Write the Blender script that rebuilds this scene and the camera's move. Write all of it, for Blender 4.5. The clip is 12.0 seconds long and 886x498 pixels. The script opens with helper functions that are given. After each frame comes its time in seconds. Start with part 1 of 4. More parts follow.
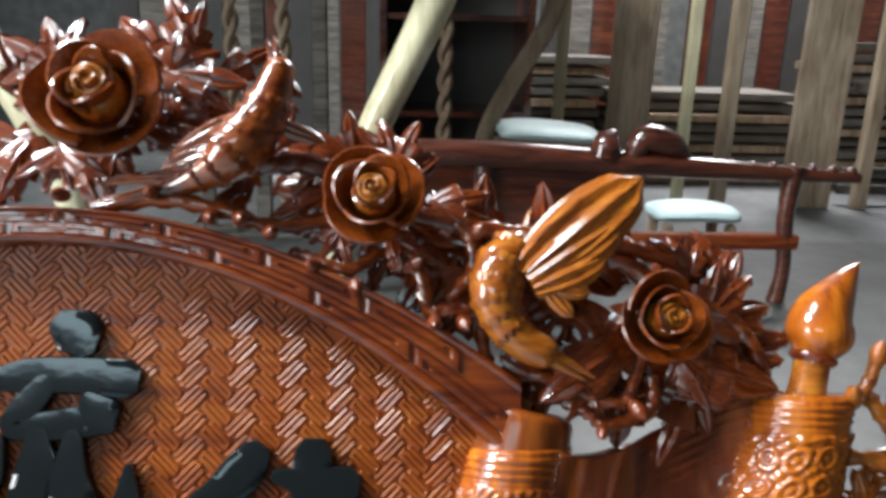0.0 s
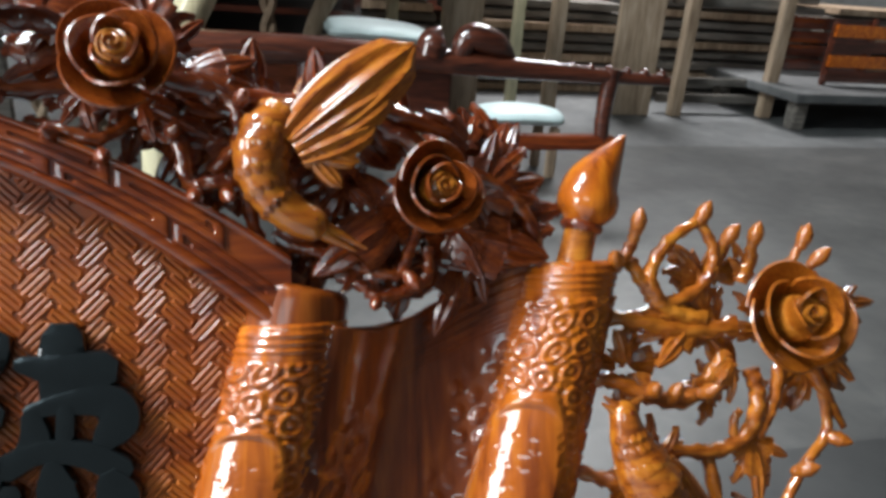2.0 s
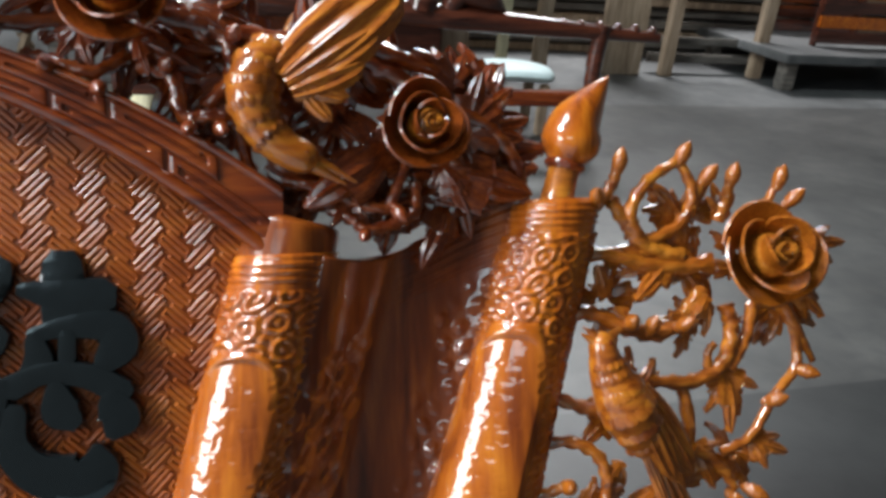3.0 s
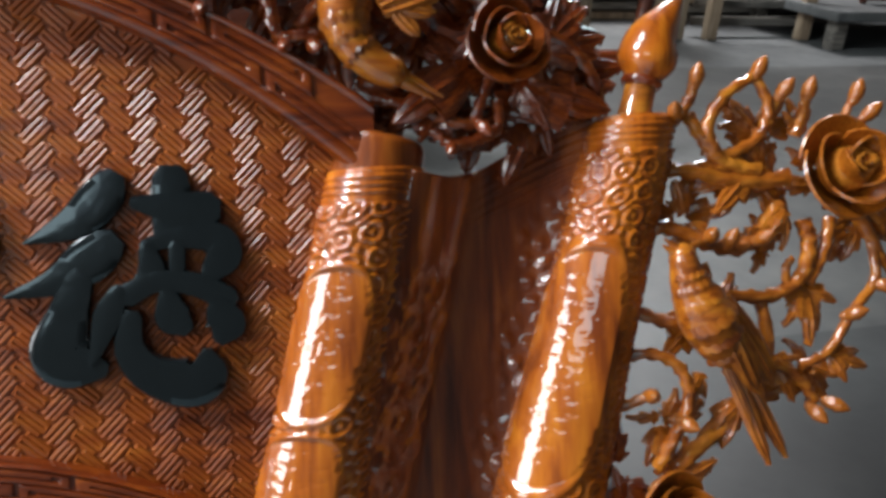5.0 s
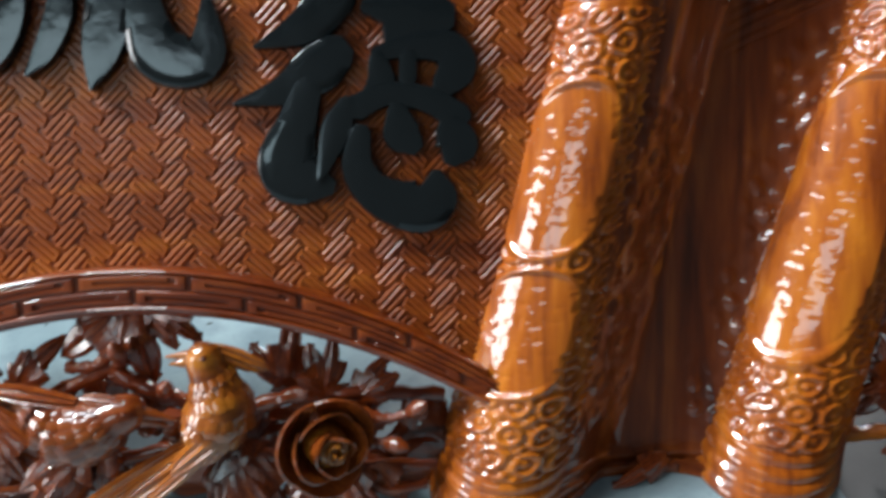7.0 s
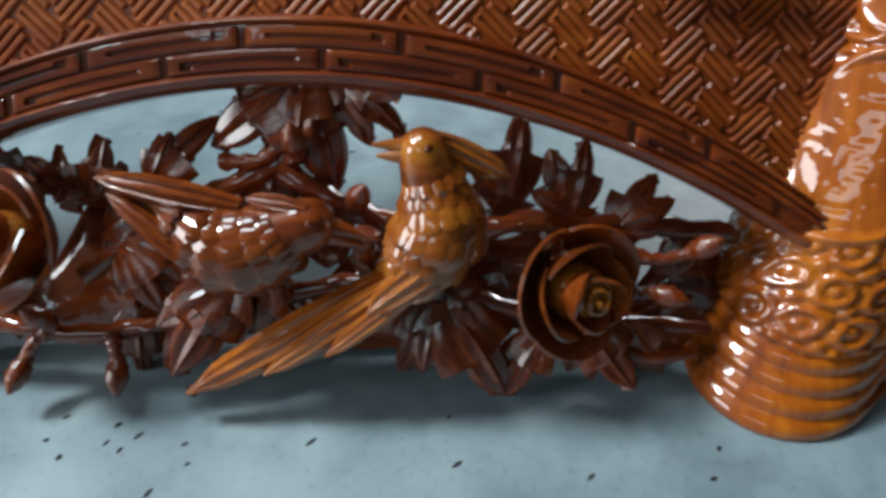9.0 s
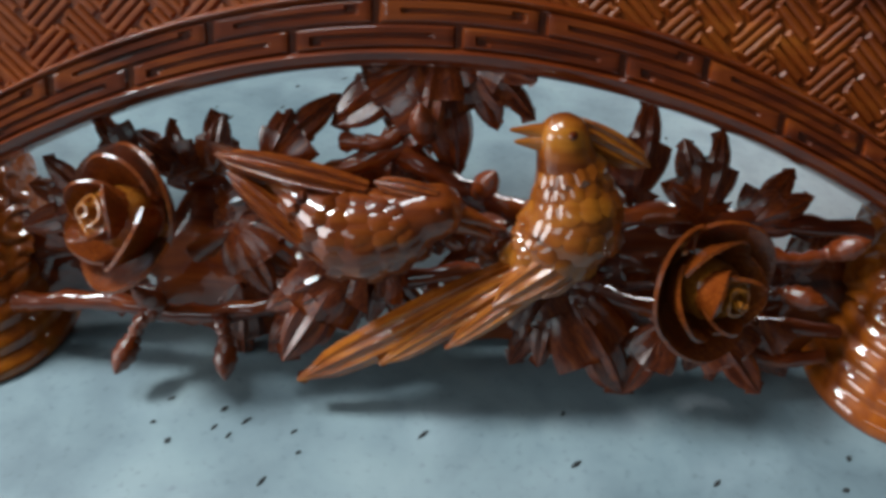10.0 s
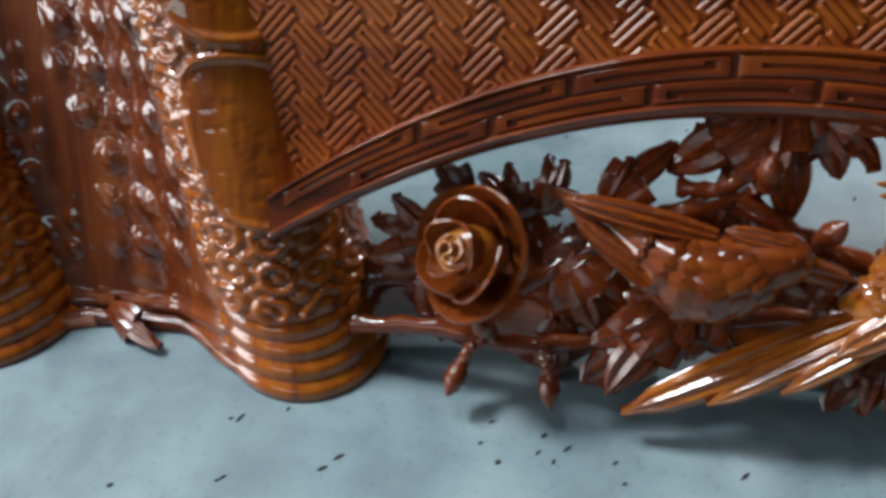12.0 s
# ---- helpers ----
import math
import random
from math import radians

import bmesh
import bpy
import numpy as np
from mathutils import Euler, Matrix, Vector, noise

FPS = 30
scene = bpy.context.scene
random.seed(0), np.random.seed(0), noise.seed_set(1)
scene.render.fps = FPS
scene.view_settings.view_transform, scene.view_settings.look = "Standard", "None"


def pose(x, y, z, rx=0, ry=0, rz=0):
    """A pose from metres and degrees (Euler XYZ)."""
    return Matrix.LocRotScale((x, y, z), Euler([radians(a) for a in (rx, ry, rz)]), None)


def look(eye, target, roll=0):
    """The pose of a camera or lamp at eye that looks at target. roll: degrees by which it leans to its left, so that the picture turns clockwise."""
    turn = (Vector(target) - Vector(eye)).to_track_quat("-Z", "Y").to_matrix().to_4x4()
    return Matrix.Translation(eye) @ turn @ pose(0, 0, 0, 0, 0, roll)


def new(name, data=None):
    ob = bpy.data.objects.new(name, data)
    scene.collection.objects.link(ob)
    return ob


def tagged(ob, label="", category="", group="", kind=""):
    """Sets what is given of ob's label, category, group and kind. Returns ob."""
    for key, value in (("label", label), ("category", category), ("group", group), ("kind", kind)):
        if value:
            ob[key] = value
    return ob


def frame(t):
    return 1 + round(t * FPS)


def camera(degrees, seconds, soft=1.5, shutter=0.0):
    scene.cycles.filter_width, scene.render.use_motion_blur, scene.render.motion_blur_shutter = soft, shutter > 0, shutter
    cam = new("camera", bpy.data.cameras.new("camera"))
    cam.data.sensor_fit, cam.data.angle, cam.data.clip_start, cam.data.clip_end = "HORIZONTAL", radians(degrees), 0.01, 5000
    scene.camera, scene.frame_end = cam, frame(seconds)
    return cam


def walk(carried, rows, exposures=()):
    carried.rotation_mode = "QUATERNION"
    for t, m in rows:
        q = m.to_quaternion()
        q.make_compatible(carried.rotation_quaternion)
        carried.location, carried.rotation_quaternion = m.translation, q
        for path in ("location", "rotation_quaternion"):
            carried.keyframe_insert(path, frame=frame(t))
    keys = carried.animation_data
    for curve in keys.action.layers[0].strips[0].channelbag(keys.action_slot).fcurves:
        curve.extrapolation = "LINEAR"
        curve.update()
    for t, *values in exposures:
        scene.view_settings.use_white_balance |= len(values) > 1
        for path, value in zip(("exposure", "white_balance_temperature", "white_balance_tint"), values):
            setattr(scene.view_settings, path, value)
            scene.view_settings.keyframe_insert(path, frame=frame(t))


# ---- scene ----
# ---- camera and walk ----
cam = camera(61.52, 12.0, soft=3.5, shutter=0.35)
# seconds, eye x y z, yaw to the left, pitch up, roll to the left
ROWS = [
    (0, -0.0007, -0.1153, 0.8696, -4.32, -16.55, 1.62),
    (0.5, 0.0321, -0.0933, 0.8619, -7.94, -18.05, 3.35),
    (1, 0.0640, -0.0944, 0.8495, -12.03, -19.03, 3.98),
    (1.5, 0.0788, -0.1043, 0.8384, -14.69, -20.41, 4.34),
    (2, 0.0829, -0.1196, 0.8242, -16.59, -22.42, 4.65),
    (2.5, 0.0829, -0.1394, 0.8151, -17.37, -24.43, 5.37),
    (4.3, 0.0459, -0.1877, 0.7769, -17.49, -25.66, 4.11),
    (4.5, 0.0402, -0.1902, 0.7699, -16.91, -25.67, 3.76),
    (5, 0.0175, -0.1999, 0.7455, -14.62, -26.40, 2.77),
    (5.5, -0.0004, -0.1998, 0.7239, -12.14, -27.44, 1.82),
    (6, -0.0250, -0.1860, 0.6992, -9.44, -28.63, 0.56),
    (6.5, -0.0451, -0.1704, 0.6544, -6.63, -29.82, 0.28),
    (7, -0.0936, -0.1718, 0.5951, -4.45, -30.07, -0.33),
    (7.5, -0.1387, -0.1725, 0.5199, -1.37, -29.50, -0.06),
    (9.3, -0.2802, -0.0154, 0.4038, -0.84, -38.58, 1.46),
    (9.5, -0.2943, -0.0130, 0.3998, -0.52, -38.85, 1.99),
    (10, -0.3274, -0.0134, 0.4048, 0.67, -39.18, 1.85),
    (10.5, -0.3655, -0.0260, 0.4122, 3.22, -39.10, 1.26),
    (11, -0.4042, -0.0292, 0.4146, 5.88, -38.77, 0.01),
    (11.5, -0.4402, -0.0353, 0.4318, 8.80, -38.45, -1.61),
    (12, -0.4654, -0.0357, 0.4371, 12.51, -38.21, -3.46),
]


def eye_pose(x, y, z, yaw, pitch, roll):
    return pose(x, y, z, 90 + pitch, 0, yaw) @ pose(0, 0, 0, 0, 0, roll)


walk(cam, [(r[0], eye_pose(*r[1:])) for r in ROWS], exposures=[(0.0, 0.42), (2.5, 0.24), (5.5, 0.06), (7.5, -0.05), (9.3, -0.62), (12.0, -0.70)])

# ---- world and lights ----
world = bpy.data.worlds.new("sky")
scene.world = world
world.use_nodes = True
wn = world.node_tree.nodes
sky = wn.new("ShaderNodeTexSky")
sky.sky_type, sky.sun_disc = "NISHITA", False
sky.sun_elevation, sky.sun_rotation = radians(48), radians(215)
world.node_tree.links.new(sky.outputs[0], wn["Background"].inputs[0])
wn["Background"].inputs[1].default_value = 0.03


def daylight(name, eye, target, sx, sy, watts, colour):
    la = bpy.data.lights.new(name, "AREA")
    la.shape, la.size, la.size_y, la.energy, la.color = "RECTANGLE", sx, sy, watts, colour
    ob = new(name, la)
    ob.matrix_world = look(eye, target)
    return ob


# unseen side doorway, high front window and roof lights, plus an added background fill
daylight("rooflight_daylight", (-3.2, 0.8, 3.85), (-0.6, 0.3, 0), 0.9, 0.9, 320, (0.88, 0.97, 1.0))
daylight("rear_rooflight_daylight", (-1.5, 0.9, 3.85), (-0.8, 0.9, 0), 1.0, 1.0, 70, (0.80, 0.94, 1.0))
daylight("doorway_daylight", (-4.85, -1.2, 1.55), (0.0, 0.4, 0.4), 1.7, 2.0, 160, (0.95, 0.98, 1.0))
daylight("high_window_daylight", (-2.75, -3.85, 3.2), (-0.6, 0.3, 0.3), 2.6, 0.9, 32, (0.66, 0.91, 1.0))
# no known source here; added to brighten the furniture at the back
daylight("background_fill", (2.6, 5.2, 3.85), (2.3, 4.6, 0), 2.0, 1.2, 400, (0.97, 0.98, 1.0))


# ---- materials ----
def mat_new(name):
    m = bpy.data.materials.new(name)
    m.use_nodes = True
    return m, m.node_tree.nodes, m.node_tree.links, m.node_tree.nodes["Principled BSDF"]


def ramp(n, stops):
    r = n.new("ShaderNodeValToRGB")
    e = r.color_ramp.elements
    e[0].position, e[0].color = stops[0][0], (*stops[0][1], 1)
    e[1].position, e[1].color = stops[-1][0], (*stops[-1][1], 1)
    for p, c in stops[1:-1]:
        k = e.new(p)
        k.color = (*c, 1)
    return r


def wood(name, dark, mid, light, scale=(2.5, 22, 22), coat=1.0, rough=0.38, coat_rough=0.045, bump=0.12, object_shift=6.0):
    """Lacquered timber: long grain, figure, pores and a slightly uneven varnish coat."""
    m, n, l, b = mat_new(name)
    tc, mp, oi, add = n.new("ShaderNodeTexCoord"), n.new("ShaderNodeMapping"), n.new("ShaderNodeObjectInfo"), n.new("ShaderNodeVectorMath")
    mul = n.new("ShaderNodeMath")
    mul.operation, mul.inputs[1].default_value = "MULTIPLY", object_shift
    l.new(oi.outputs["Random"], mul.inputs[0])
    l.new(tc.outputs["Object"], add.inputs[0])
    l.new(mul.outputs[0], add.inputs[1])
    mp.inputs["Scale"].default_value = scale
    l.new(add.outputs[0], mp.inputs[0])
    big, fine, blot = n.new("ShaderNodeTexNoise"), n.new("ShaderNodeTexNoise"), n.new("ShaderNodeTexNoise")
    big.inputs["Scale"].default_value, big.inputs["Detail"].default_value, big.inputs["Distortion"].default_value = 1.6, 6, 1.2
    fine.inputs["Scale"].default_value, fine.inputs["Detail"].default_value = 9, 4
    blot.inputs["Scale"].default_value, blot.inputs["Detail"].default_value = 5, 3
    l.new(mp.outputs[0], big.inputs[0])
    l.new(mp.outputs[0], fine.inputs[0])
    l.new(add.outputs[0], blot.inputs[0])
    mix = n.new("ShaderNodeMath")
    mix.operation = "MULTIPLY_ADD"
    mix.inputs[1].default_value, mix.inputs[2].default_value = 0.35, -0.17
    l.new(fine.outputs[0], mix.inputs[0])
    s = n.new("ShaderNodeMath")
    s.operation = "ADD"
    l.new(big.outputs[0], s.inputs[0])
    l.new(mix.outputs[0], s.inputs[1])
    r = ramp(n, [(0.28, dark), (0.5, mid), (0.72, light)])
    l.new(s.outputs[0], r.inputs[0])
    tint = n.new("ShaderNodeMixRGB")
    tint.blend_type = "MULTIPLY"
    br = ramp(n, [(0.3, (0.72, 0.66, 0.62)), (0.7, (1.1, 1.1, 1.08))])
    l.new(blot.outputs[0], br.inputs[0])
    tint.inputs[0].default_value = 0.7
    l.new(r.outputs[0], tint.inputs[1])
    l.new(br.outputs[0], tint.inputs[2])
    l.new(tint.outputs[0], b.inputs["Base Color"])
    b.inputs["Roughness"].default_value = rough
    b.inputs["Specular IOR Level"].default_value = 0.15
    b.inputs["Coat Weight"].default_value = coat
    b.inputs["Coat Roughness"].default_value = coat_rough
    b.inputs["Coat IOR"].default_value = 1.66
    bp = n.new("ShaderNodeBump")
    bp.inputs["Strength"].default_value, bp.inputs["Distance"].default_value = bump, 0.002
    l.new(s.outputs[0], bp.inputs["Height"])
    l.new(bp.outputs[0], b.inputs["Normal"])
    wavy, bp2 = n.new("ShaderNodeTexNoise"), n.new("ShaderNodeBump")
    wavy.inputs["Scale"].default_value, wavy.inputs["Detail"].default_value = 60, 2
    l.new(add.outputs[0], wavy.inputs[0])
    bp2.inputs["Strength"].default_value, bp2.inputs["Distance"].default_value = 0.13, 0.002
    l.new(wavy.outputs[0], bp2.inputs["Height"])
    l.new(bp2.outputs[0], b.inputs["Coat Normal"])
    return m


WOOD = wood("varnished_red_wood", (0.058, 0.008, 0.002), (0.165, 0.026, 0.0035), (0.29, 0.060, 0.007))
WOOD_PANEL = wood("varnished_panel_wood", (0.15, 0.026, 0.004), (0.29, 0.060, 0.007), (0.40, 0.105, 0.012), scale=(2.0, 14, 14), rough=0.42, coat=0.38, coat_rough=0.30, object_shift=0.0)
WOOD_GOLD = wood("varnished_amber_wood", (0.17, 0.042, 0.005), (0.38, 0.115, 0.012), (0.55, 0.22, 0.025))
WOOD_ROD = wood("varnished_rod_wood", (0.19, 0.034, 0.003), (0.40, 0.092, 0.006), (0.56, 0.165, 0.011), scale=(20, 2.2, 20))
WOOD_ROSE_ROD = wood("varnished_plug_wood", (0.11, 0.020, 0.003), (0.24, 0.050, 0.006), (0.36, 0.095, 0.011), scale=(20, 2.2, 20), coat=0.6, coat_rough=0.2)
WOOD_SHEET = wood("varnished_sheet_wood", (0.085, 0.014, 0.003), (0.19, 0.035, 0.006), (0.30, 0.070, 0.011), scale=(18, 2.0, 18), coat_rough=0.09)
WOOD_DARK = wood("dark_stained_wood", (0.02, 0.006, 0.004), (0.06, 0.016, 0.009), (0.11, 0.03, 0.015))
WOOD_PALE = wood("unfinished_pale_wood", (0.16, 0.115, 0.08), (0.27, 0.2, 0.14), (0.36, 0.28, 0.21), coat=0.0, rough=0.7, scale=(14, 14, 1.5), bump=0.3)
WOOD_BRIGHT = wood("planed_pale_wood", (0.4, 0.36, 0.24), (0.55, 0.5, 0.33), (0.66, 0.6, 0.42), coat=0.5, rough=0.4, scale=(14, 14, 1.5))
WOOD_GREY = wood("weathered_grey_board", (0.06, 0.055, 0.05), (0.12, 0.11, 0.1), (0.19, 0.17, 0.15), coat=0.0, rough=0.8, scale=(2, 20, 20), bump=0.3)


def black_lacquer():
    m, n, l, b = mat_new("black_lacquer")
    b.inputs["Base Color"].default_value = (0.006, 0.008, 0.009, 1)
    b.inputs["Roughness"].default_value = 0.2
    b.inputs["Specular IOR Level"].default_value = 0.2
    b.inputs["Coat Weight"].default_value, b.inputs["Coat Roughness"].default_value = 0.75, 0.1
    tc, no, bp = n.new("ShaderNodeTexCoord"), n.new("ShaderNodeTexNoise"), n.new("ShaderNodeBump")
    no.inputs["Scale"].default_value, no.inputs["Detail"].default_value = 26, 3
    bp.inputs["Strength"].default_value, bp.inputs["Distance"].default_value = 0.25, 0.003
    l.new(tc.outputs["Object"], no.inputs[0])
    l.new(no.outputs[0], bp.inputs["Height"])
    l.new(bp.outputs[0], b.inputs["Normal"])
    l.new(bp.outputs[0], b.inputs["Coat Normal"])
    return m


BLACK = black_lacquer()


def cement(name, low, mid, high):
    """Trowelled cement: cloudy grey, pale scuffs, faint scratches and small pits."""
    m, n, l, b = mat_new(name)
    tc = n.new("ShaderNodeTexCoord")
    a, c, f = n.new("ShaderNodeTexNoise"), n.new("ShaderNodeTexNoise"), n.new("ShaderNodeTexNoise")
    for q, s, d in ((a, 3.2, 5), (c, 17, 6), (f, 160, 4)):
        q.inputs["Scale"].default_value, q.inputs["Detail"].default_value = s, d
        l.new(tc.outputs["Object"], q.inputs[0])
    c.inputs["Distortion"].default_value = 0.35
    r1 = ramp(n, [(0.3, low), (0.52, mid), (0.75, high)])
    r2 = ramp(n, [(0.33, (0.76, 0.77, 0.79)), (0.52, (1, 1, 1)), (0.70, (1.18, 1.16, 1.13))])
    r3 = ramp(n, [(0.25, (0.78, 0.78, 0.78)), (0.42, (1, 1, 1)), (1.0, (1.03, 1.03, 1.03))])
    l.new(a.outputs[0], r1.inputs[0])
    l.new(c.outputs[0], r2.inputs[0])
    l.new(f.outputs[0], r3.inputs[0])
    m1, m2 = n.new("ShaderNodeMixRGB"), n.new("ShaderNodeMixRGB")
    for q in (m1, m2):
        q.blend_type = "MULTIPLY"
        q.inputs[0].default_value = 1
    l.new(r1.outputs[0], m1.inputs[1])
    l.new(r2.outputs[0], m1.inputs[2])
    l.new(m1.outputs[0], m2.inputs[1])
    l.new(r3.outputs[0], m2.inputs[2])
    l.new(m2.outputs[0], b.inputs["Base Color"])
    b.inputs["Roughness"].default_value = 0.5
    bp = n.new("ShaderNodeBump")
    bp.inputs["Strength"].default_value, bp.inputs["Distance"].default_value = 0.3, 0.003
    l.new(c.outputs[0], bp.inputs["Height"])
    l.new(bp.outputs[0], b.inputs["Normal"])
    return m


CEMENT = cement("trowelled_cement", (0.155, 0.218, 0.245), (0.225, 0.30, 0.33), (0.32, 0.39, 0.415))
CEMENT_GREY = cement("dark_grey_cement", (0.030, 0.0295, 0.0285), (0.048, 0.047, 0.045), (0.076, 0.074, 0.070))
# near-black tone puts the screen's cast shade into this cement
CEMENT_SHADED = cement("shaded_dark_cement", (0.010, 0.011, 0.011), (0.016, 0.017, 0.017), (0.025, 0.026, 0.026))
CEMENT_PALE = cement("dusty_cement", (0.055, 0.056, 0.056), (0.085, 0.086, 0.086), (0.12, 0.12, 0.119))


def plain(name, colour, rough=0.6, var=0.25, scale=8.0):
    m, n, l, b = mat_new(name)
    tc, no = n.new("ShaderNodeTexCoord"), n.new("ShaderNodeTexNoise")
    no.inputs["Scale"].default_value, no.inputs["Detail"].default_value = scale, 5
    l.new(tc.outputs["Object"], no.inputs[0])
    r = ramp(n, [(0.3, tuple(k * (1 - var) for k in colour)), (0.7, tuple(min(1, k * (1 + var)) for k in colour))])
    l.new(no.outputs[0], r.inputs[0])
    l.new(r.outputs[0], b.inputs["Base Color"])
    b.inputs["Roughness"].default_value = rough
    return m


WALL = plain("grey_render", (0.085, 0.088, 0.085), 0.9)
ROOF = plain("sheet_roof", (0.08, 0.08, 0.08), 0.6)
PALE_CLOTH = plain("pale_blue_wrap", (0.5, 0.6, 0.6), 0.5, 0.12)
PIT = plain("dark_pit", (0.03, 0.03, 0.03), 0.9)
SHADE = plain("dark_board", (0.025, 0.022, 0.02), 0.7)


# ---- mesh helpers ----
def mesh_of(name, verts, faces, material, smooth=True, crisp=True):
    me = bpy.data.meshes.new(name)
    me.from_pydata([tuple(map(float, v)) for v in verts], [], [tuple(int(i) for i in f) for f in faces])
    me.materials.append(material)
    if smooth:
        me.polygons.foreach_set("use_smooth", [True] * len(me.polygons))
        if crisp:
            me.set_sharp_from_angle(angle=radians(48))
    me.update()
    return me


def part(name, data, parent, m=None, label=""):
    ob = new(name, data)
    ob.parent = parent
    if m is not None:
        ob.matrix_local = m
    if label:
        tagged(ob, label)
    return ob


def bm_mesh(name, bm, material, smooth=False):
    bmesh.ops.recalc_face_normals(bm, faces=bm.faces)
    me = bpy.data.meshes.new(name)
    bm.to_mesh(me)
    bm.free()
    me.materials.append(material)
    if smooth:
        me.polygons.foreach_set("use_smooth", [True] * len(me.polygons))
    return me


def grid_faces(n, m, start=0, wrap=False, flip=False):
    out = []
    for i in range(n - 1):
        for j in range(m if wrap else m - 1):
            k = (j + 1) % m
            f = (start + i * m + j, start + i * m + k, start + (i + 1) * m + k, start + (i + 1) * m + j)
            out.append(f[::-1] if flip else f)
    return out


def shell(P, th):
    """A sheet through the grid P (n, m, 3), thickened backwards by th, closed at its rim."""
    P = np.asarray(P, float)
    n, m, _ = P.shape
    N = np.cross(np.gradient(P, axis=1), np.gradient(P, axis=0))
    N /= np.linalg.norm(N, axis=2, keepdims=True) + 1e-9
    Q = P - N * (th if np.isscalar(th) else np.asarray(th)[..., None])
    verts = np.concatenate([P.reshape(-1, 3), Q.reshape(-1, 3)])
    faces = grid_faces(n, m, 0, flip=True) + grid_faces(n, m, n * m)
    k = n * m
    rim = [i * m for i in range(n)] + [(n - 1) * m + j for j in range(1, m)] + [i * m + m - 1 for i in range(n - 2, -1, -1)] + list(range(m - 2, 0, -1))
    for a, b in zip(rim, rim[1:] + rim[:1]):
        faces.append((b, a, a + k, b + k))
    return verts, faces


def smooth_path(pts, per=8):
    p = np.asarray(pts, float)
    p = np.concatenate([[2 * p[0] - p[1]], p, [2 * p[-1] - p[-2]]])
    out = []
    for i in range(1, len(p) - 2):
        for s in np.linspace(0, 1, per, endpoint=False):
            a, b, c, d = p[i - 1 : i + 3]
            out.append(0.5 * ((2 * b) + (c - a) * s + (2 * a - 5 * b + 4 * c - d) * s**2 + (3 * b - a - 3 * c + d) * s**3))
    return np.array(out + [p[-2]])


def tube(pts, radii, segs=10, per=6, flat=1.0, bumps=0.0):
    """A tapered, closed tube along a smooth path; flat squeezes it along the third axis."""
    rows = smooth_path(np.c_[np.asarray(pts, float), radii], per)
    c, r = rows[:, :3], np.maximum(rows[:, 3], 1e-4)
    t = np.gradient(c, axis=0)
    t /= np.linalg.norm(t, axis=1, keepdims=True) + 1e-9
    ref = np.array([0, 0, 1.0]) if abs(t[:, 2]).mean() < 0.8 else np.array([0, 1.0, 0])
    a = np.cross(t, ref)
    a /= np.linalg.norm(a, axis=1, keepdims=True) + 1e-9
    b = np.cross(a, t)
    th = np.linspace(0, 2 * np.pi, segs, endpoint=False)
    k = 1 + bumps * np.sin(np.arange(len(r)) * 1.9)[:, None] * np.cos(2 * th)[None]
    V = c[:, None] + (r[:, None] * k)[..., None] * (np.cos(th)[None, :, None] * a[:, None] + flat * np.sin(th)[None, :, None] * b[:, None])
    n = len(c)
    verts = np.concatenate([V.reshape(-1, 3), [c[0], c[-1]]])
    faces = grid_faces(n, segs, 0, wrap=True, flip=True)
    for j in range(segs):
        q = (j + 1) % segs
        faces += [(n * segs, j, q), (n * segs + 1, (n - 1) * segs + q, (n - 1) * segs + j)]
    return verts, [f[::-1] for f in faces]


def join(pieces):
    V, F, k = [], [], 0
    for v, f in pieces:
        V.append(np.asarray(v, float))
        F += [tuple(i + k for i in q) for q in f]
        k += len(v)
    return np.concatenate(V), F


def place(pos, axis, spin=0.0, size=1.0):
    """A pose whose third axis points along axis."""
    q = Vector(axis).to_track_quat("Z", "Y").to_matrix().to_4x4()
    return Matrix.Translation(pos) @ q @ pose(0, 0, 0, 0, 0, spin) @ Matrix.Diagonal((size, size, size, 1))


def along(p, q, out, size=1.0):
    """A pose whose first axis runs from p to q with unit length |pq|, third axis near out."""
    p, q, o = Vector(p), Vector(q), Vector(out)
    x = (q - p).normalized()
    z = (o - x * o.dot(x)).normalized()
    y = z.cross(x)
    s = (q - p).length
    m = Matrix((x * s, y * s * size, z * s)).transposed().to_4x4()
    m.translation = p
    return m


# ---- large structure ----
def slab(name, x0, x1, y0, y1, z0, z1, material, label="", category="", kind="structure"):
    bm = bmesh.new()
    bmesh.ops.create_cube(bm, size=1.0)
    for v in bm.verts:
        v.co = Vector(((x0 + x1) / 2 + v.co.x * (x1 - x0), (y0 + y1) / 2 + v.co.y * (y1 - y0), (z0 + z1) / 2 + v.co.z * (z1 - z0)))
    ob = new(name, bm_mesh(name, bm, material))
    return tagged(ob, label, category, kind=kind)


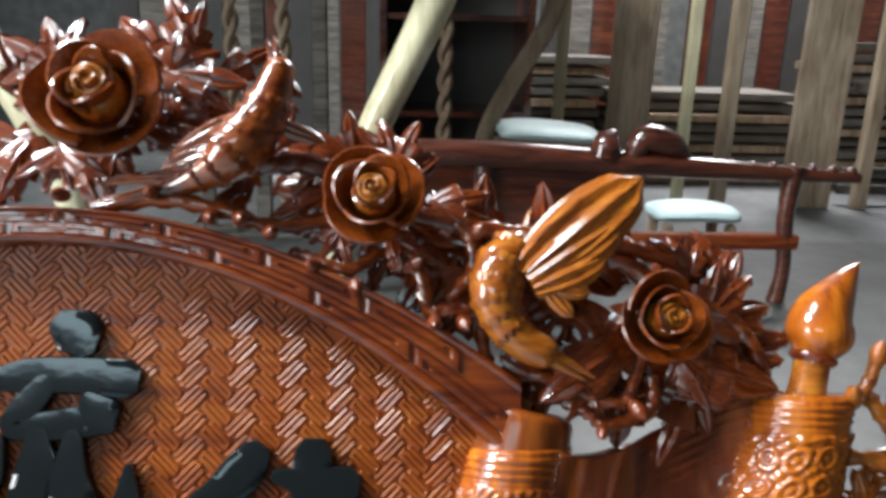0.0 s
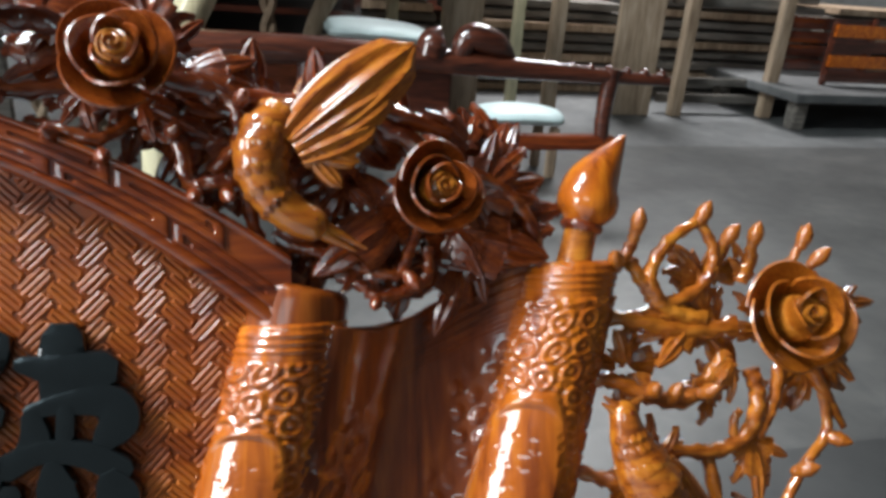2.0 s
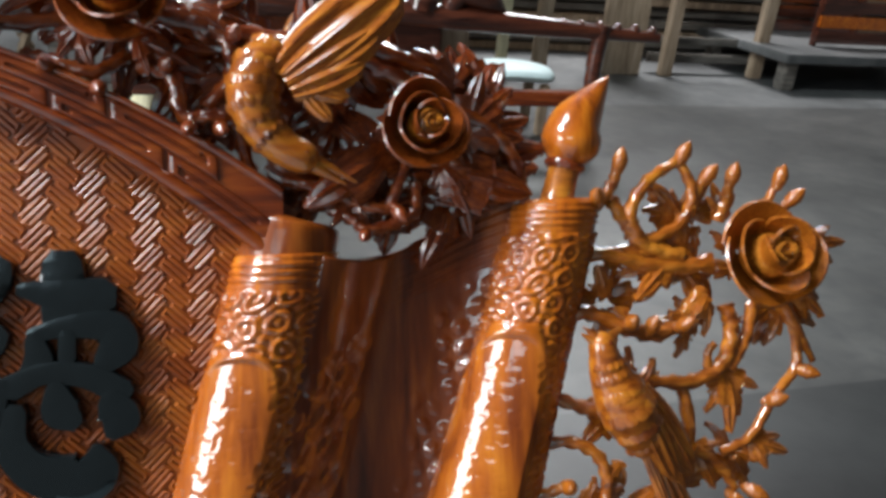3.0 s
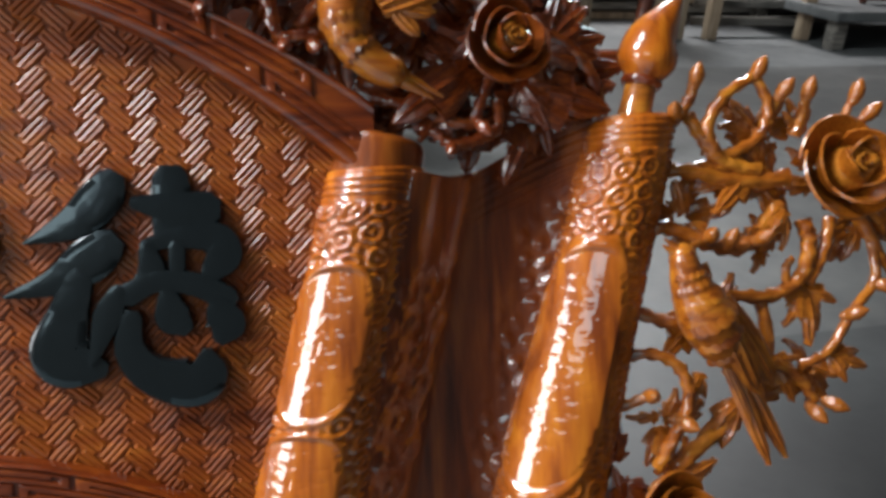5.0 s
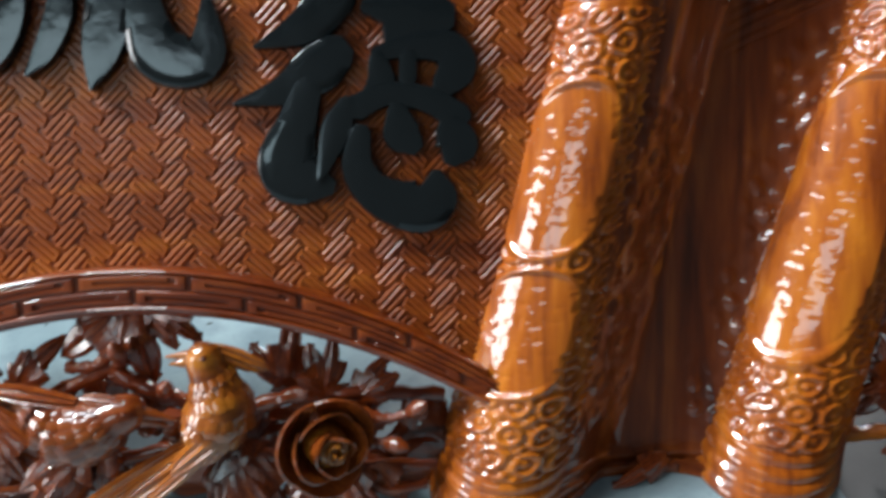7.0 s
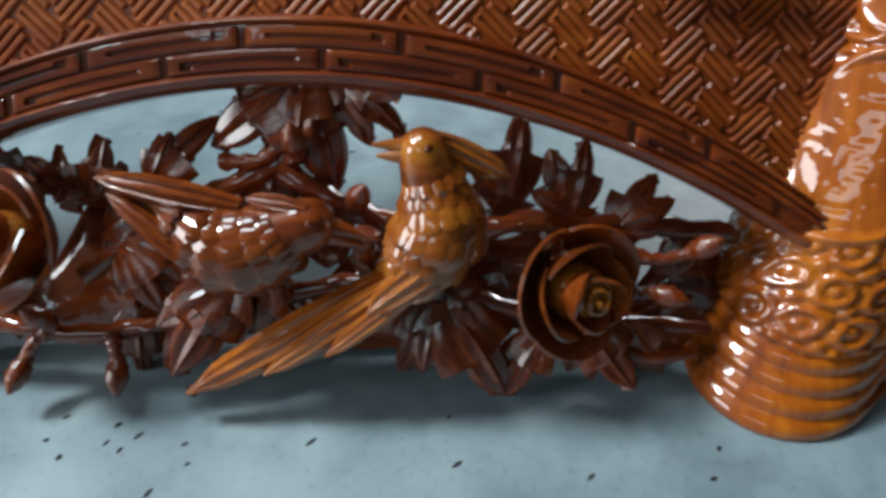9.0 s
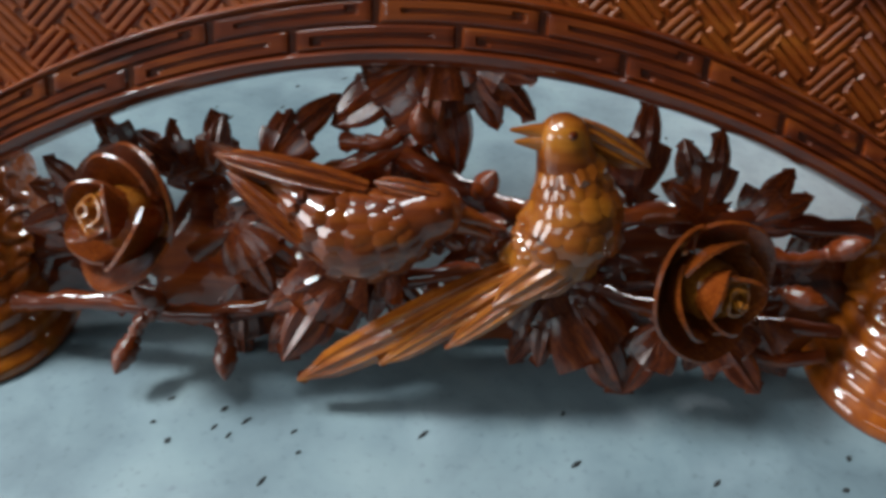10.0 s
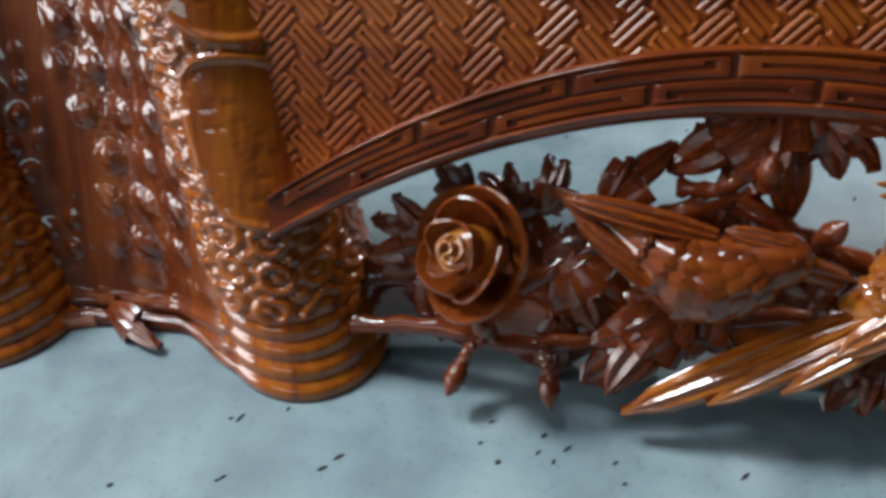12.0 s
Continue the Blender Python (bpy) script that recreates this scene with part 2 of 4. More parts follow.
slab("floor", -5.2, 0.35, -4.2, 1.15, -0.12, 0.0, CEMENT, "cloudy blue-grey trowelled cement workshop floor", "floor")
# this bay is darkened in colour where the screen's shadow falls
slab("floor_shaded_bay", 0.35, 6.2, -4.2, 0.80, -0.12, 0.0, CEMENT_SHADED, "dark cement floor bay with the screen's shade put into its colour", "floor")
slab("floor_grey_bay_1", 0.35, 6.2, 0.80, 2.95, -0.12, 0.0, CEMENT_GREY, "dark grey cement floor bay", "floor")
slab("floor_grey_bay_2", -5.2, 0.35, 1.15, 2.95, -0.12, 0.0, CEMENT_GREY, "dark grey cement floor bay", "floor")
slab("floor_far_bay", -5.2, 6.2, 2.95, 8.2, -0.12, 0.0, CEMENT_PALE, "dusty mid-grey cement floor bay", "floor")
slab("wall_back", -5.2, 6.2, 8.0, 8.2, 0, 4.0, WALL, "dark grey rendered workshop wall", "wall")
slab("wall_right", 6.0, 6.2, -4.0, 8.0, 0, 4.0, WALL, "dark grey rendered workshop wall", "wall")
# left wall with a tall doorway
slab("wall_left_1", -5.2, -5.0, -4.0, -2.2, 0, 4.0, WALL, "dark grey rendered workshop wall", "wall")
slab("wall_left_2", -5.2, -5.0, -0.2, 8.0, 0, 4.0, WALL, "dark grey rendered workshop wall", "wall")
slab("wall_left_3", -5.2, -5.0, -2.2, -0.2, 2.8, 4.0, WALL, "dark grey rendered workshop wall", "wall")
# front wall with a high window
slab("wall_front_1", -5.2, -4.3, -4.2, -4.0, 0, 4.0, WALL, "dark grey rendered workshop wall", "wall")
slab("wall_front_2", -1.2, 6.2, -4.2, -4.0, 0, 4.0, WALL, "dark grey rendered workshop wall", "wall")
slab("wall_front_3", -4.3, -1.2, -4.2, -4.0, 0, 2.55, WALL, "dark grey rendered workshop wall", "wall")
slab("wall_front_4", -4.3, -1.2, -4.2, -4.0, 3.85, 4.0, WALL, "dark grey rendered workshop wall", "wall")
# roof with three openings, the far one made for the background fill
slab("ceiling_1", -5.2, 6.2, -4.2, 0.35, 4.0, 4.1, ROOF, "grey sheet roof of the workshop", "ceiling")
slab("ceiling_2", -5.2, -3.75, 0.35, 2.15, 4.0, 4.1, ROOF, "grey sheet roof of the workshop", "ceiling")
slab("ceiling_3", -2.65, -2.1, 0.35, 2.15, 4.0, 4.1, ROOF, "grey sheet roof of the workshop", "ceiling")
slab("ceiling_4", -0.9, 6.2, 0.35, 2.15, 4.0, 4.1, ROOF, "grey sheet roof of the workshop", "ceiling")
slab("ceiling_5", -5.2, 6.2, 2.15, 4.5, 4.0, 4.1, ROOF, "grey sheet roof of the workshop", "ceiling")
slab("ceiling_6", -5.2, 1.5, 4.5, 5.9, 4.0, 4.1, ROOF, "grey sheet roof of the workshop", "ceiling")
slab("ceiling_7", 3.7, 6.2, 4.5, 5.9, 4.0, 4.1, ROOF, "grey sheet roof of the workshop", "ceiling")
slab("ceiling_8", -5.2, 6.2, 5.9, 8.2, 4.0, 4.1, ROOF, "grey sheet roof of the workshop", "ceiling")

# ---- the carved screen, in its own axes: u across, v up its face, w out of its face ----
LEAN = radians(24.47)
SCREEN_Y = 0.3284
MID = -0.345
ROD_MID = -0.335
screen = tagged(new("carved_screen"), "glossy red-brown carved wooden scroll-shaped screen leaning back on the floor", "carved screen")
screen.matrix_world = Matrix(((1, 0, 0, 0), (0, math.sin(LEAN), -math.cos(LEAN), SCREEN_Y), (0, math.cos(LEAN), math.sin(LEAN), 0), (0, 0, 0, 1)))
TANL = math.tan(LEAN)


def top_outer(d):
    return 0.750 - 0.76 * d * d


def top_inner(d):
    return 0.714 - 1.0 * d * d


def low_outer(d):
    return 0.263 - 1.0 * d * d


def low_inner(d):
    return 0.219 - 0.93 * d * d


def rod_axis(v):
    """Half distance of the inner rod's axis from the middle, at height v."""
    return 0.265 + 0.28 * v + 0.05


def panel_mesh():
    us = np.linspace(-1, 1, 90)
    P = []
    for k in np.linspace(0, 1, 60):
        row = []
        for a in us:
            d = a * (0.335 + 0.30 * (0.12 + 0.4 * k))
            lo, hi = low_inner(min(abs(d), 0.40)) + 0.01, top_outer(d) - 0.012
            row.append((MID + d, lo + (hi - lo) * k, 0.0))
        P.append(row)
    return mesh_of("panel", *shell(np.array(P), 0.014), WOOD_PANEL, smooth=False)


part("panel", panel_mesh(), screen, label="carved key-fret centre panel of the scroll")


def fret_mesh():
    """Raised key-fret lines: blocks of three parallel bars laid herringbone fashion on the diagonal."""
    s, h = 0.0172, 0.0022
    V, F = [], []

    rnd = random.Random(21)

    def bar(cx, cy, ln, wd, ang):
        ang += rnd.uniform(-0.02, 0.02)
        ca, sa = math.cos(ang), math.sin(ang)
        k, lean_over, lift = len(V), rnd.uniform(-0.14, 0.14), rnd.uniform(0.82, 1.12)
        for z, g in ((0.0, 1.0), (h * 0.62, 0.82), (h, 0.34)):
            for x, y in ((-1, -1), (1, -1), (1, 1), (-1, 1)):
                px, py = x * (ln / 2 - 0.0016 * z / h), (y * g + lean_over * z / h) * wd / 2
                V.append((cx + px * ca - py * sa, cy + px * sa + py * ca, z * lift + 0.0002))
        F.append((k + 8, k + 9, k + 10, k + 11))
        F.extend((k + o + i, k + o + (i + 1) % 4, k + o + 4 + (i + 1) % 4, k + o + 4 + i) for o in (0, 4) for i in range(4))

    r = 1 / math.sqrt(2)
    for i in range(-46, 47):
        for j in range(-46, 47):
            m4 = (i - j) % 4
            if m4 == 0:
                cx, cy, a = (i + 1.0) * s, (j + 0.5) * s, 0
            elif m4 == 2:
                cx, cy, a = (i + 0.5) * s, (j + 0.0) * s, 1
            else:
                continue
            u, v = (cx - cy) * r + MID, (cx + cy) * r + 0.47
            d = u - MID
            if abs(d) > rod_axis(v) - 0.02 or v > top_inner(d) + 0.008 or v < low_outer(min(abs(d), 0.4)) - 0.012:
                continue
            base = math.pi / 4 + (math.pi / 2 if a else 0)
            for q in (-1, 0, 1):
                off = q * s / 3
                ox, oy = -math.sin(base) * off, math.cos(base) * off
                trim = 0.0022 if q else -0.003
                bar(u + ox, v + oy, 2 * s - 0.0035 - trim, s / 3 * 0.88, base)
            # short hooks that tie the bars into a key
            e = s * 0.98 - 0.003
            bar(u + math.cos(base) * e - math.sin(base) * s / 6, v + math.sin(base) * e + math.cos(base) * s / 6, s / 3 * 0.7, s / 3 * 1.5, base)
            bar(u - math.cos(base) * e + math.sin(base) * s / 6, v - math.sin(base) * e - math.cos(base) * s / 6, s / 3 * 0.7, s / 3 * 1.5, base)
    return mesh_of("key_fret", V, F, WOOD_PANEL, smooth=False)


tagged(part("key_fret", fret_mesh(), screen), kind="stuff")


def band_mesh(outer, inner, reach, w0=0.004):
    """An arched moulding: rounded rims with a sunk field between them."""
    prof = [(0.0, -0.018), (0.0, 0.016), (0.025, 0.021), (0.07, 0.0225), (0.11, 0.021), (0.135, 0.0185), (0.44, 0.0185), (0.75, 0.0185), (0.77, 0.0205), (0.82, 0.0225), (0.91, 0.0215), (0.97, 0.018), (1.0, 0.012), (1.0, -0.018)]
    P = []
    for a in np.linspace(-reach, reach, 120):
        o, i = outer(a), inner(a)
        P.append([(MID + a, i + (o - i) * (1 - k), w + w0) for k, w in prof])
    n, m = len(P), len(prof)
    V = np.array(P).reshape(-1, 3)
    return mesh_of("band", V, grid_faces(n, m, wrap=True, flip=False), WOOD)


def fret_bar_mesh(a0, a1, k0, k1, outer, inner, flip, w0=0.004):
    """One raised fret of the moulding: a broad bar with softened edges and a thin slot cut in from one end."""
    n, m = 44, 17
    P = []
    for s in np.linspace(0, 1, n):
        a = a0 + (a1 - a0) * s
        o, i = outer(a), inner(a)
        row = []
        for t in np.linspace(0, 1, m):
            k = k0 + (k1 - k0) * t
            rim = min(s * (a1 - a0) / 0.0032, (1 - s) * (a1 - a0) / 0.0032, t / 0.10, (1 - t) / 0.10, 1.0)
            w = 0.0160 + 0.0055 * math.sin(rim * math.pi / 2)
            e = 1 - s if flip else s
            if 0.16 < e < 0.9 and abs(t - 0.5) < 0.09:
                w -= 0.0026
            if 0.83 < e < 0.9 and (0.5 < t < 0.78 if flip else 0.22 < t < 0.5):
                w -= 0.0026
            row.append((MID + a, i + (o - i) * (1 - k), w + w0))
        P.append(row)
    return mesh_of("fret", np.array(P).reshape(-1, 3), grid_faces(n, m), WOOD)


def arched_band(name, outer, inner, reach, step, label):
    b = part(name, band_mesh(outer, inner, reach), screen, label=label)
    for row, (k0, k1) in enumerate(((0.13, 0.45), (0.45, 0.76))):
        x = -reach + 0.01 + (step / 2 if row else 0)
        while x < reach - step * 0.6:
            part("fret", fret_bar_mesh(x + 0.0008, x + step - 0.0008, k0, k1, outer, inner, row), b)
            x += step
    return b


arched_band("top_moulding", top_outer, top_inner, 0.475, 0.098, "arched moulding with a carved key fret")
arched_band("bottom_moulding", low_outer, low_inner, 0.335, 0.098, "arched moulding with a carved key fret")


# ---- scroll rods and the curled sheet between them ----
def hump(x):
    return np.clip(1 - x * x, 0, None)


def coins(a, b):
    """Overlapping ring relief for the carved bands of the rods."""
    a, b = a + 0.13 * math.sin(3.1 * b + 1.7 * a), b + 0.12 * math.sin(2.3 * a)
    x, y = a % 1 - 0.5, b % 1 - 0.5
    r = math.hypot(x, y)
    h = max(float(hump((r - 0.36) / 0.13)), 0.8 * float(hump(r / 0.2)))
    x, y = (a + 0.5) % 1 - 0.5, (b + 0.5) % 1 - 0.5
    return max(h, 0.9 * float(hump(math.hypot(x, y) / 0.24)))


def dots(a, b):
    """Rows of small raised drops."""
    row = math.floor(b)
    x, y = (a + 0.5 * (row % 2)) % 1 - 0.5, b % 1 - 0.5
    return float(hump(math.hypot(x, y) / 0.4))


def rod_mesh(name, side, base, slope, w_axis, w_slope, radius, taper, top, flare, cart, seed):
    """A round scroll end: flared ringed foot, carved ring bands, and smooth cartouches with raised rims."""
    nv, ns = 300, 120
    th = np.linspace(0, 2 * np.pi, ns, endpoint=False)
    V = np.zeros((nv, ns, 3))
    for j, t in enumerate(th):
        low = -(w_axis + math.cos(t) * (radius + flare)) * TANL + 0.0008
        for i, k in enumerate(np.linspace(0, 1, nv)):
            v = low + (top - low) * k
            up = v - low
            r = radius * (1 + 0.04 * math.sin(v * 9 + 1)) + taper * v
            r += flare * max(0.0, 1 - up / 0.075) ** 1.5
            h = 0.0
            if up < 0.062:
                h += 0.0034 * abs(math.sin(up / 0.0155 * math.pi)) - 0.002
            if v > top - 0.035:
                h += 0.0012 * math.sin((v - top) / 0.0075 * math.pi * 2)
            if v > top - 0.012:
                r *= 1 - 0.16 * ((v - top + 0.012) / 0.012) ** 2
            if up > 0.062 and v < top - 0.04:
                best, near = 9.0, 0.0
                for v0, v1, off, wide in cart:
                    y = (v - (v0 + v1) / 2) / ((v1 - v0) / 2)
                    x = ((t - off + math.pi) % (2 * math.pi) - math.pi) / wide
                    d = (abs(x) ** 2.6 + abs(y) ** 3.2) ** (1 / 2.8)
                    if d < best:
                        best, near = d, x * wide
                if best < 0.93:
                    h += 0.0004 + 0.16 * r * near * near
                    if best < 0.72:
                        # cut strokes like old writing
                        sx, sy = t * radius / 0.011 + 7 * seed, v / 0.017
                        cx, cy = math.floor(sx), math.floor(sy)
                        fx, fy = sx - cx, sy - cy
                        pick = (cx * 7 + cy * 13 + seed) % 4
                        line = (abs(fx - 0.5), abs(fy - 0.5), abs(fx - fy), abs(fx + fy - 1))[pick]
                        h -= 0.0009 * max(0.0, 1 - line / 0.17) * (1 if 0.12 < fx < 0.88 and 0.12 < fy < 0.88 else 0)
                elif best < 1.06:
                    h += 0.0022 + 0.0030 * max(0.0, 1 - ((best - 0.995) / 0.066) ** 2)
                else:
                    h += 0.0046 * coins(t / (2 * math.pi) * 12 + 0.3 * math.sin(v * 31), v / 0.027 + 0.16 * math.sin(3 * t + 9 * v))
            rr = r + h
            V[i, j] = (ROD_MID + side * (base + slope * v) + math.sin(t) * rr, v, w_axis + w_slope * v + math.cos(t) * rr)
    verts = np.concatenate([V.reshape(-1, 3), [V[0].mean(0), V[-1].mean(0) - (0, 0.006, 0)]])
    faces = grid_faces(nv, ns, wrap=True, flip=False)
    for j in range(ns):
        q = (j + 1) % ns
        faces += [(nv * ns, q, j), (nv * ns + 1, (nv - 1) * ns + j, (nv - 1) * ns + q)]
    return mesh_of(name, verts, faces, WOOD_ROD, crisp=False)


CART_IN = [(0.255, 0.415, -0.45, 0.78), (0.125, 0.245, -0.45, 0.78)]
CART_OUT = [(0.14, 0.42, 0.60, 0.92)]
IN_W, IN_W_SLOPE = {1: -0.034, -1: -0.050}, 0.030
IN_BASE, IN_SLOPE, OUT_BASE, OUT_SLOPE = 0.335, 0.262, 0.620, 0.285


def ease(x):
    x = min(1.0, max(0.0, x))
    return x * x * (3 - 2 * x)


def sheet_mesh(side):
    """The hollow sheet that unrolls from the front of the inner roll, dips and runs in behind the outer rod; its top is cut in a sweep."""
    P = []
    for k in np.linspace(0, 1, 230):
        row = []
        for a in np.linspace(0, 1, 120):
            top = 0.509 - 0.008 * math.sin(math.pi * min(1.0, a / 0.5)) + 0.062 * ease((a - 0.25) / 0.85)
            bot = -0.03
            v = bot + (top - bot) * k
            h0, h1 = IN_BASE + IN_SLOPE * v + 0.034, OUT_BASE + OUT_SLOPE * v - 0.035
            hollow = -0.044 + 0.020 * v
            start = IN_W[side] + IN_W_SLOPE * v + 0.046
            w = hollow + (start - hollow) * (1 - ease(a / 0.42)) + 0.016 * ease((a - 0.72) / 0.3)
            if v < 0.045:
                w += 0.0045 * abs(math.sin((v + 0.05) / 0.0155 * math.pi)) + 0.007 * (0.045 - v) / 0.075
            if 0.05 < v < top - 0.075:
                fade = min(1.0, (v - 0.05) * 30, (top - 0.075 - v) * 30)
                outer_edge = max(0.0, min(1.0, (a - 0.62) * 5, (0.99 - a) * 12))
                inner_edge = max(0.0, min(1.0, ((0.60 if side < 0 else 0.40) - a) * 7, a * 14))
                w += 0.0056 * fade * outer_edge * dots(a * 9.5 + 0.2 * math.sin(v * 40), v / 0.023 + 0.25 * math.sin(a * 17)) * (0.6 + 0.4 * math.sin(v * 57 + a * 21))
                w += fade * inner_edge * (0.0046 * dots(a * 6 + 0.15 * math.sin(v * 31), v / 0.036) + 0.0010 * coins(a * 11, v / 0.021))
            if v > top - 0.07 and a > 0.3:
                w += 0.0011 * math.sin((top - v) * 520) * min(1, (a - 0.3) * 3)
            row.append((ROD_MID + side * (h0 + (h1 - h0) * a), v, w))
        P.append(row)
    P = np.array(P)
    P[:, :, 1] = np.maximum(P[:, :, 1], -P[:, :, 2] * TANL + 0.0008)
    v, f = shell(P, 0.012 * side)
    return mesh_of("scroll_sheet", v, f, WOOD_SHEET, crisp=False)


for side in (1, -1):
    inner = rod_mesh("inner_rod", side, IN_BASE, IN_SLOPE, IN_W[side], IN_W_SLOPE, 0.064, -0.010, 0.516, 0.006, [(a, b, o * side, w) for a, b, o, w in CART_IN], 3)
    outer = rod_mesh("outer_rod", side, OUT_BASE, OUT_SLOPE, -0.050, 0.045, 0.070, -0.026, 0.562, 0.007, [(a, b, -o * side, w) for a, b, o, w in CART_OUT], 5)
    part("inner_rod", inner, screen, label="carved scroll rod with two smooth cartouches")
    plug = [(ROD_MID + side * (IN_BASE + IN_SLOPE * v), v, IN_W[side] + IN_W_SLOPE * v) for v in (0.495, 0.510, 0.528, 0.540, 0.546, 0.549)]
    part("end_plug", mesh_of("end_plug", *tube(plug, [0.052, 0.052, 0.051, 0.050, 0.047, 0.040], 28), WOOD_ROSE_ROD), screen, label="plain round plug closing the scroll's roll")
    part("scroll_sheet", sheet_mesh(side), screen, label="hollow curled sheet of the wooden scroll")
    part("outer_rod", outer, screen, label="carved scroll rod with one long cartouche")


def brush_meshes(side):
    """The writing-brush finial that rises out of the outer rod."""
    def at(v, off=0.0):
        return ROD_MID + side * (0.612 + 0.28 * v + 0.004 + off)

    neck = tube([(at(0.545), 0.545, -0.004), (at(0.57), 0.57, -0.004), (at(0.592), 0.592, -0.004), (at(0.602), 0.602, -0.004)], [0.022, 0.019, 0.0185, 0.02], 16)
    ring = tube([(at(0.594), 0.594, -0.004), (at(0.600), 0.600, -0.004), (at(0.606), 0.606, -0.004)], [0.021, 0.0245, 0.021], 16)
    tip = tube([(at(0.604), 0.604, -0.004), (at(0.622), 0.622, -0.002), (at(0.645), 0.645, -0.002), (at(0.668, 0.010), 0.668, -0.002), (at(0.69, 0.022), 0.69, -0.002), (at(0.702, 0.029), 0.702, -0.002)], [0.022, 0.034, 0.031, 0.021, 0.009, 0.001], 20, per=8)
    return neck, ring, tip


for side in (1, -1):
    neck, ring, tip = brush_meshes(side)
    b = part("brush_finial", mesh_of("brush_finial", *neck, WOOD_GOLD), screen, label="turned neck of a carved writing brush")
    part("collar", mesh_of("collar", *ring, WOOD), b)
    part("brush_tip", mesh_of("brush_tip", *tip, WOOD_ROD), b, label="smooth pointed amber brush tip")


# ---- writing: raised black brush strokes ----
def stroke(pts, widths, height=0.011, per=7):
    """One brush stroke: a rounded ribbon whose width swells and thins along its line."""
    rows = smooth_path(np.c_[np.asarray(pts, float), widths], per)
    c, r = rows[:, :2], np.maximum(rows[:, 2] / 2, 0.0006)
    t = np.gradient(c, axis=0)
    t /= np.linalg.norm(t, axis=1, keepdims=True) + 1e-9
    n = np.c_[-t[:, 1], t[:, 0]]
    # rounded ends
    c = np.concatenate([[c[0] - t[0] * r[0] * 0.55], c, [c[-1] + t[-1] * r[-1] * 0.55]])
    n, r = np.concatenate([n[:1], n, n[-1:]]), np.concatenate([r[:1] * 0.55, r, r[-1:] * 0.55])
    prof = ((-1.0, 0.0), (-0.98, 0.80), (-0.90, 0.97), (-0.5, 1.0), (0.0, 1.0), (0.5, 1.0), (0.90, 0.97), (0.98, 0.80), (1.0, 0.0))
    P = [[(*(c[i] + n[i] * r[i] * a), h * height + 0.0005) for a, h in prof] for i in range(len(c))]
    k = len(prof)
    V = np.array(P).reshape(-1, 3)
    F = grid_faces(len(P), k, flip=True) + [tuple(range(k)), tuple(range(len(V) - 1, len(V) - k - 1, -1))]
    return V, F


def character(name, strokes, label):
    meshes = [mesh_of("brush_stroke", *stroke([(x, y) for x, y, _ in s], [w * 1.40 for *_, w in s], 0.0105 + 0.0003 * i), BLACK) for i, s in enumerate(strokes)]
    ob = part(name, meshes[0], screen, label=label)
    for me in meshes[1:]:
        part("brush_stroke", me, ob)
    return ob


# the right-hand sign: two slants and a stem, then a crossed head, an eye and a heart with a hook
character("written_character", [
    [(-0.127, 0.512, 0.022), (-0.140, 0.494, 0.030), (-0.165, 0.472, 0.024), (-0.209, 0.455, 0.003)],
    [(-0.134, 0.450, 0.026), (-0.155, 0.434, 0.032), (-0.186, 0.416, 0.020), (-0.230, 0.405, 0.003)],
    [(-0.164, 0.418, 0.020), (-0.176, 0.385, 0.027), (-0.186, 0.352, 0.040), (-0.176, 0.336, 0.038), (-0.150, 0.328, 0.016)],
    [(-0.073, 0.514, 0.026), (-0.074, 0.490, 0.030), (-0.077, 0.455, 0.024)],
    [(-0.109, 0.489, 0.010), (-0.080, 0.483, 0.022), (-0.038, 0.479, 0.026)],
    [(-0.102, 0.446, 0.010), (-0.072, 0.452, 0.016), (-0.036, 0.450, 0.024), (-0.028, 0.432, 0.028), (-0.042, 0.414, 0.016)],
    [(-0.100, 0.444, 0.012), (-0.098, 0.418, 0.020), (-0.114, 0.402, 0.012)],
    [(-0.072, 0.444, 0.012), (-0.073, 0.422, 0.012)],
    [(-0.122, 0.398, 0.018), (-0.092, 0.410, 0.016), (-0.056, 0.404, 0.018), (-0.026, 0.386, 0.020)],
    [(-0.128, 0.404, 0.012), (-0.140, 0.380, 0.020), (-0.152, 0.348, 0.010), (-0.158, 0.334, 0.004)],
    [(-0.084, 0.396, 0.014), (-0.080, 0.374, 0.026), (-0.070, 0.362, 0.016)],
    [(-0.118, 0.378, 0.014), (-0.122, 0.345, 0.022), (-0.104, 0.318, 0.028), (-0.070, 0.306, 0.036), (-0.052, 0.316, 0.034), (-0.050, 0.336, 0.010)],
    [(-0.036, 0.380, 0.020), (-0.030, 0.362, 0.030), (-0.036, 0.348, 0.014)],
], "raised black lacquered brush-written character on the panel")
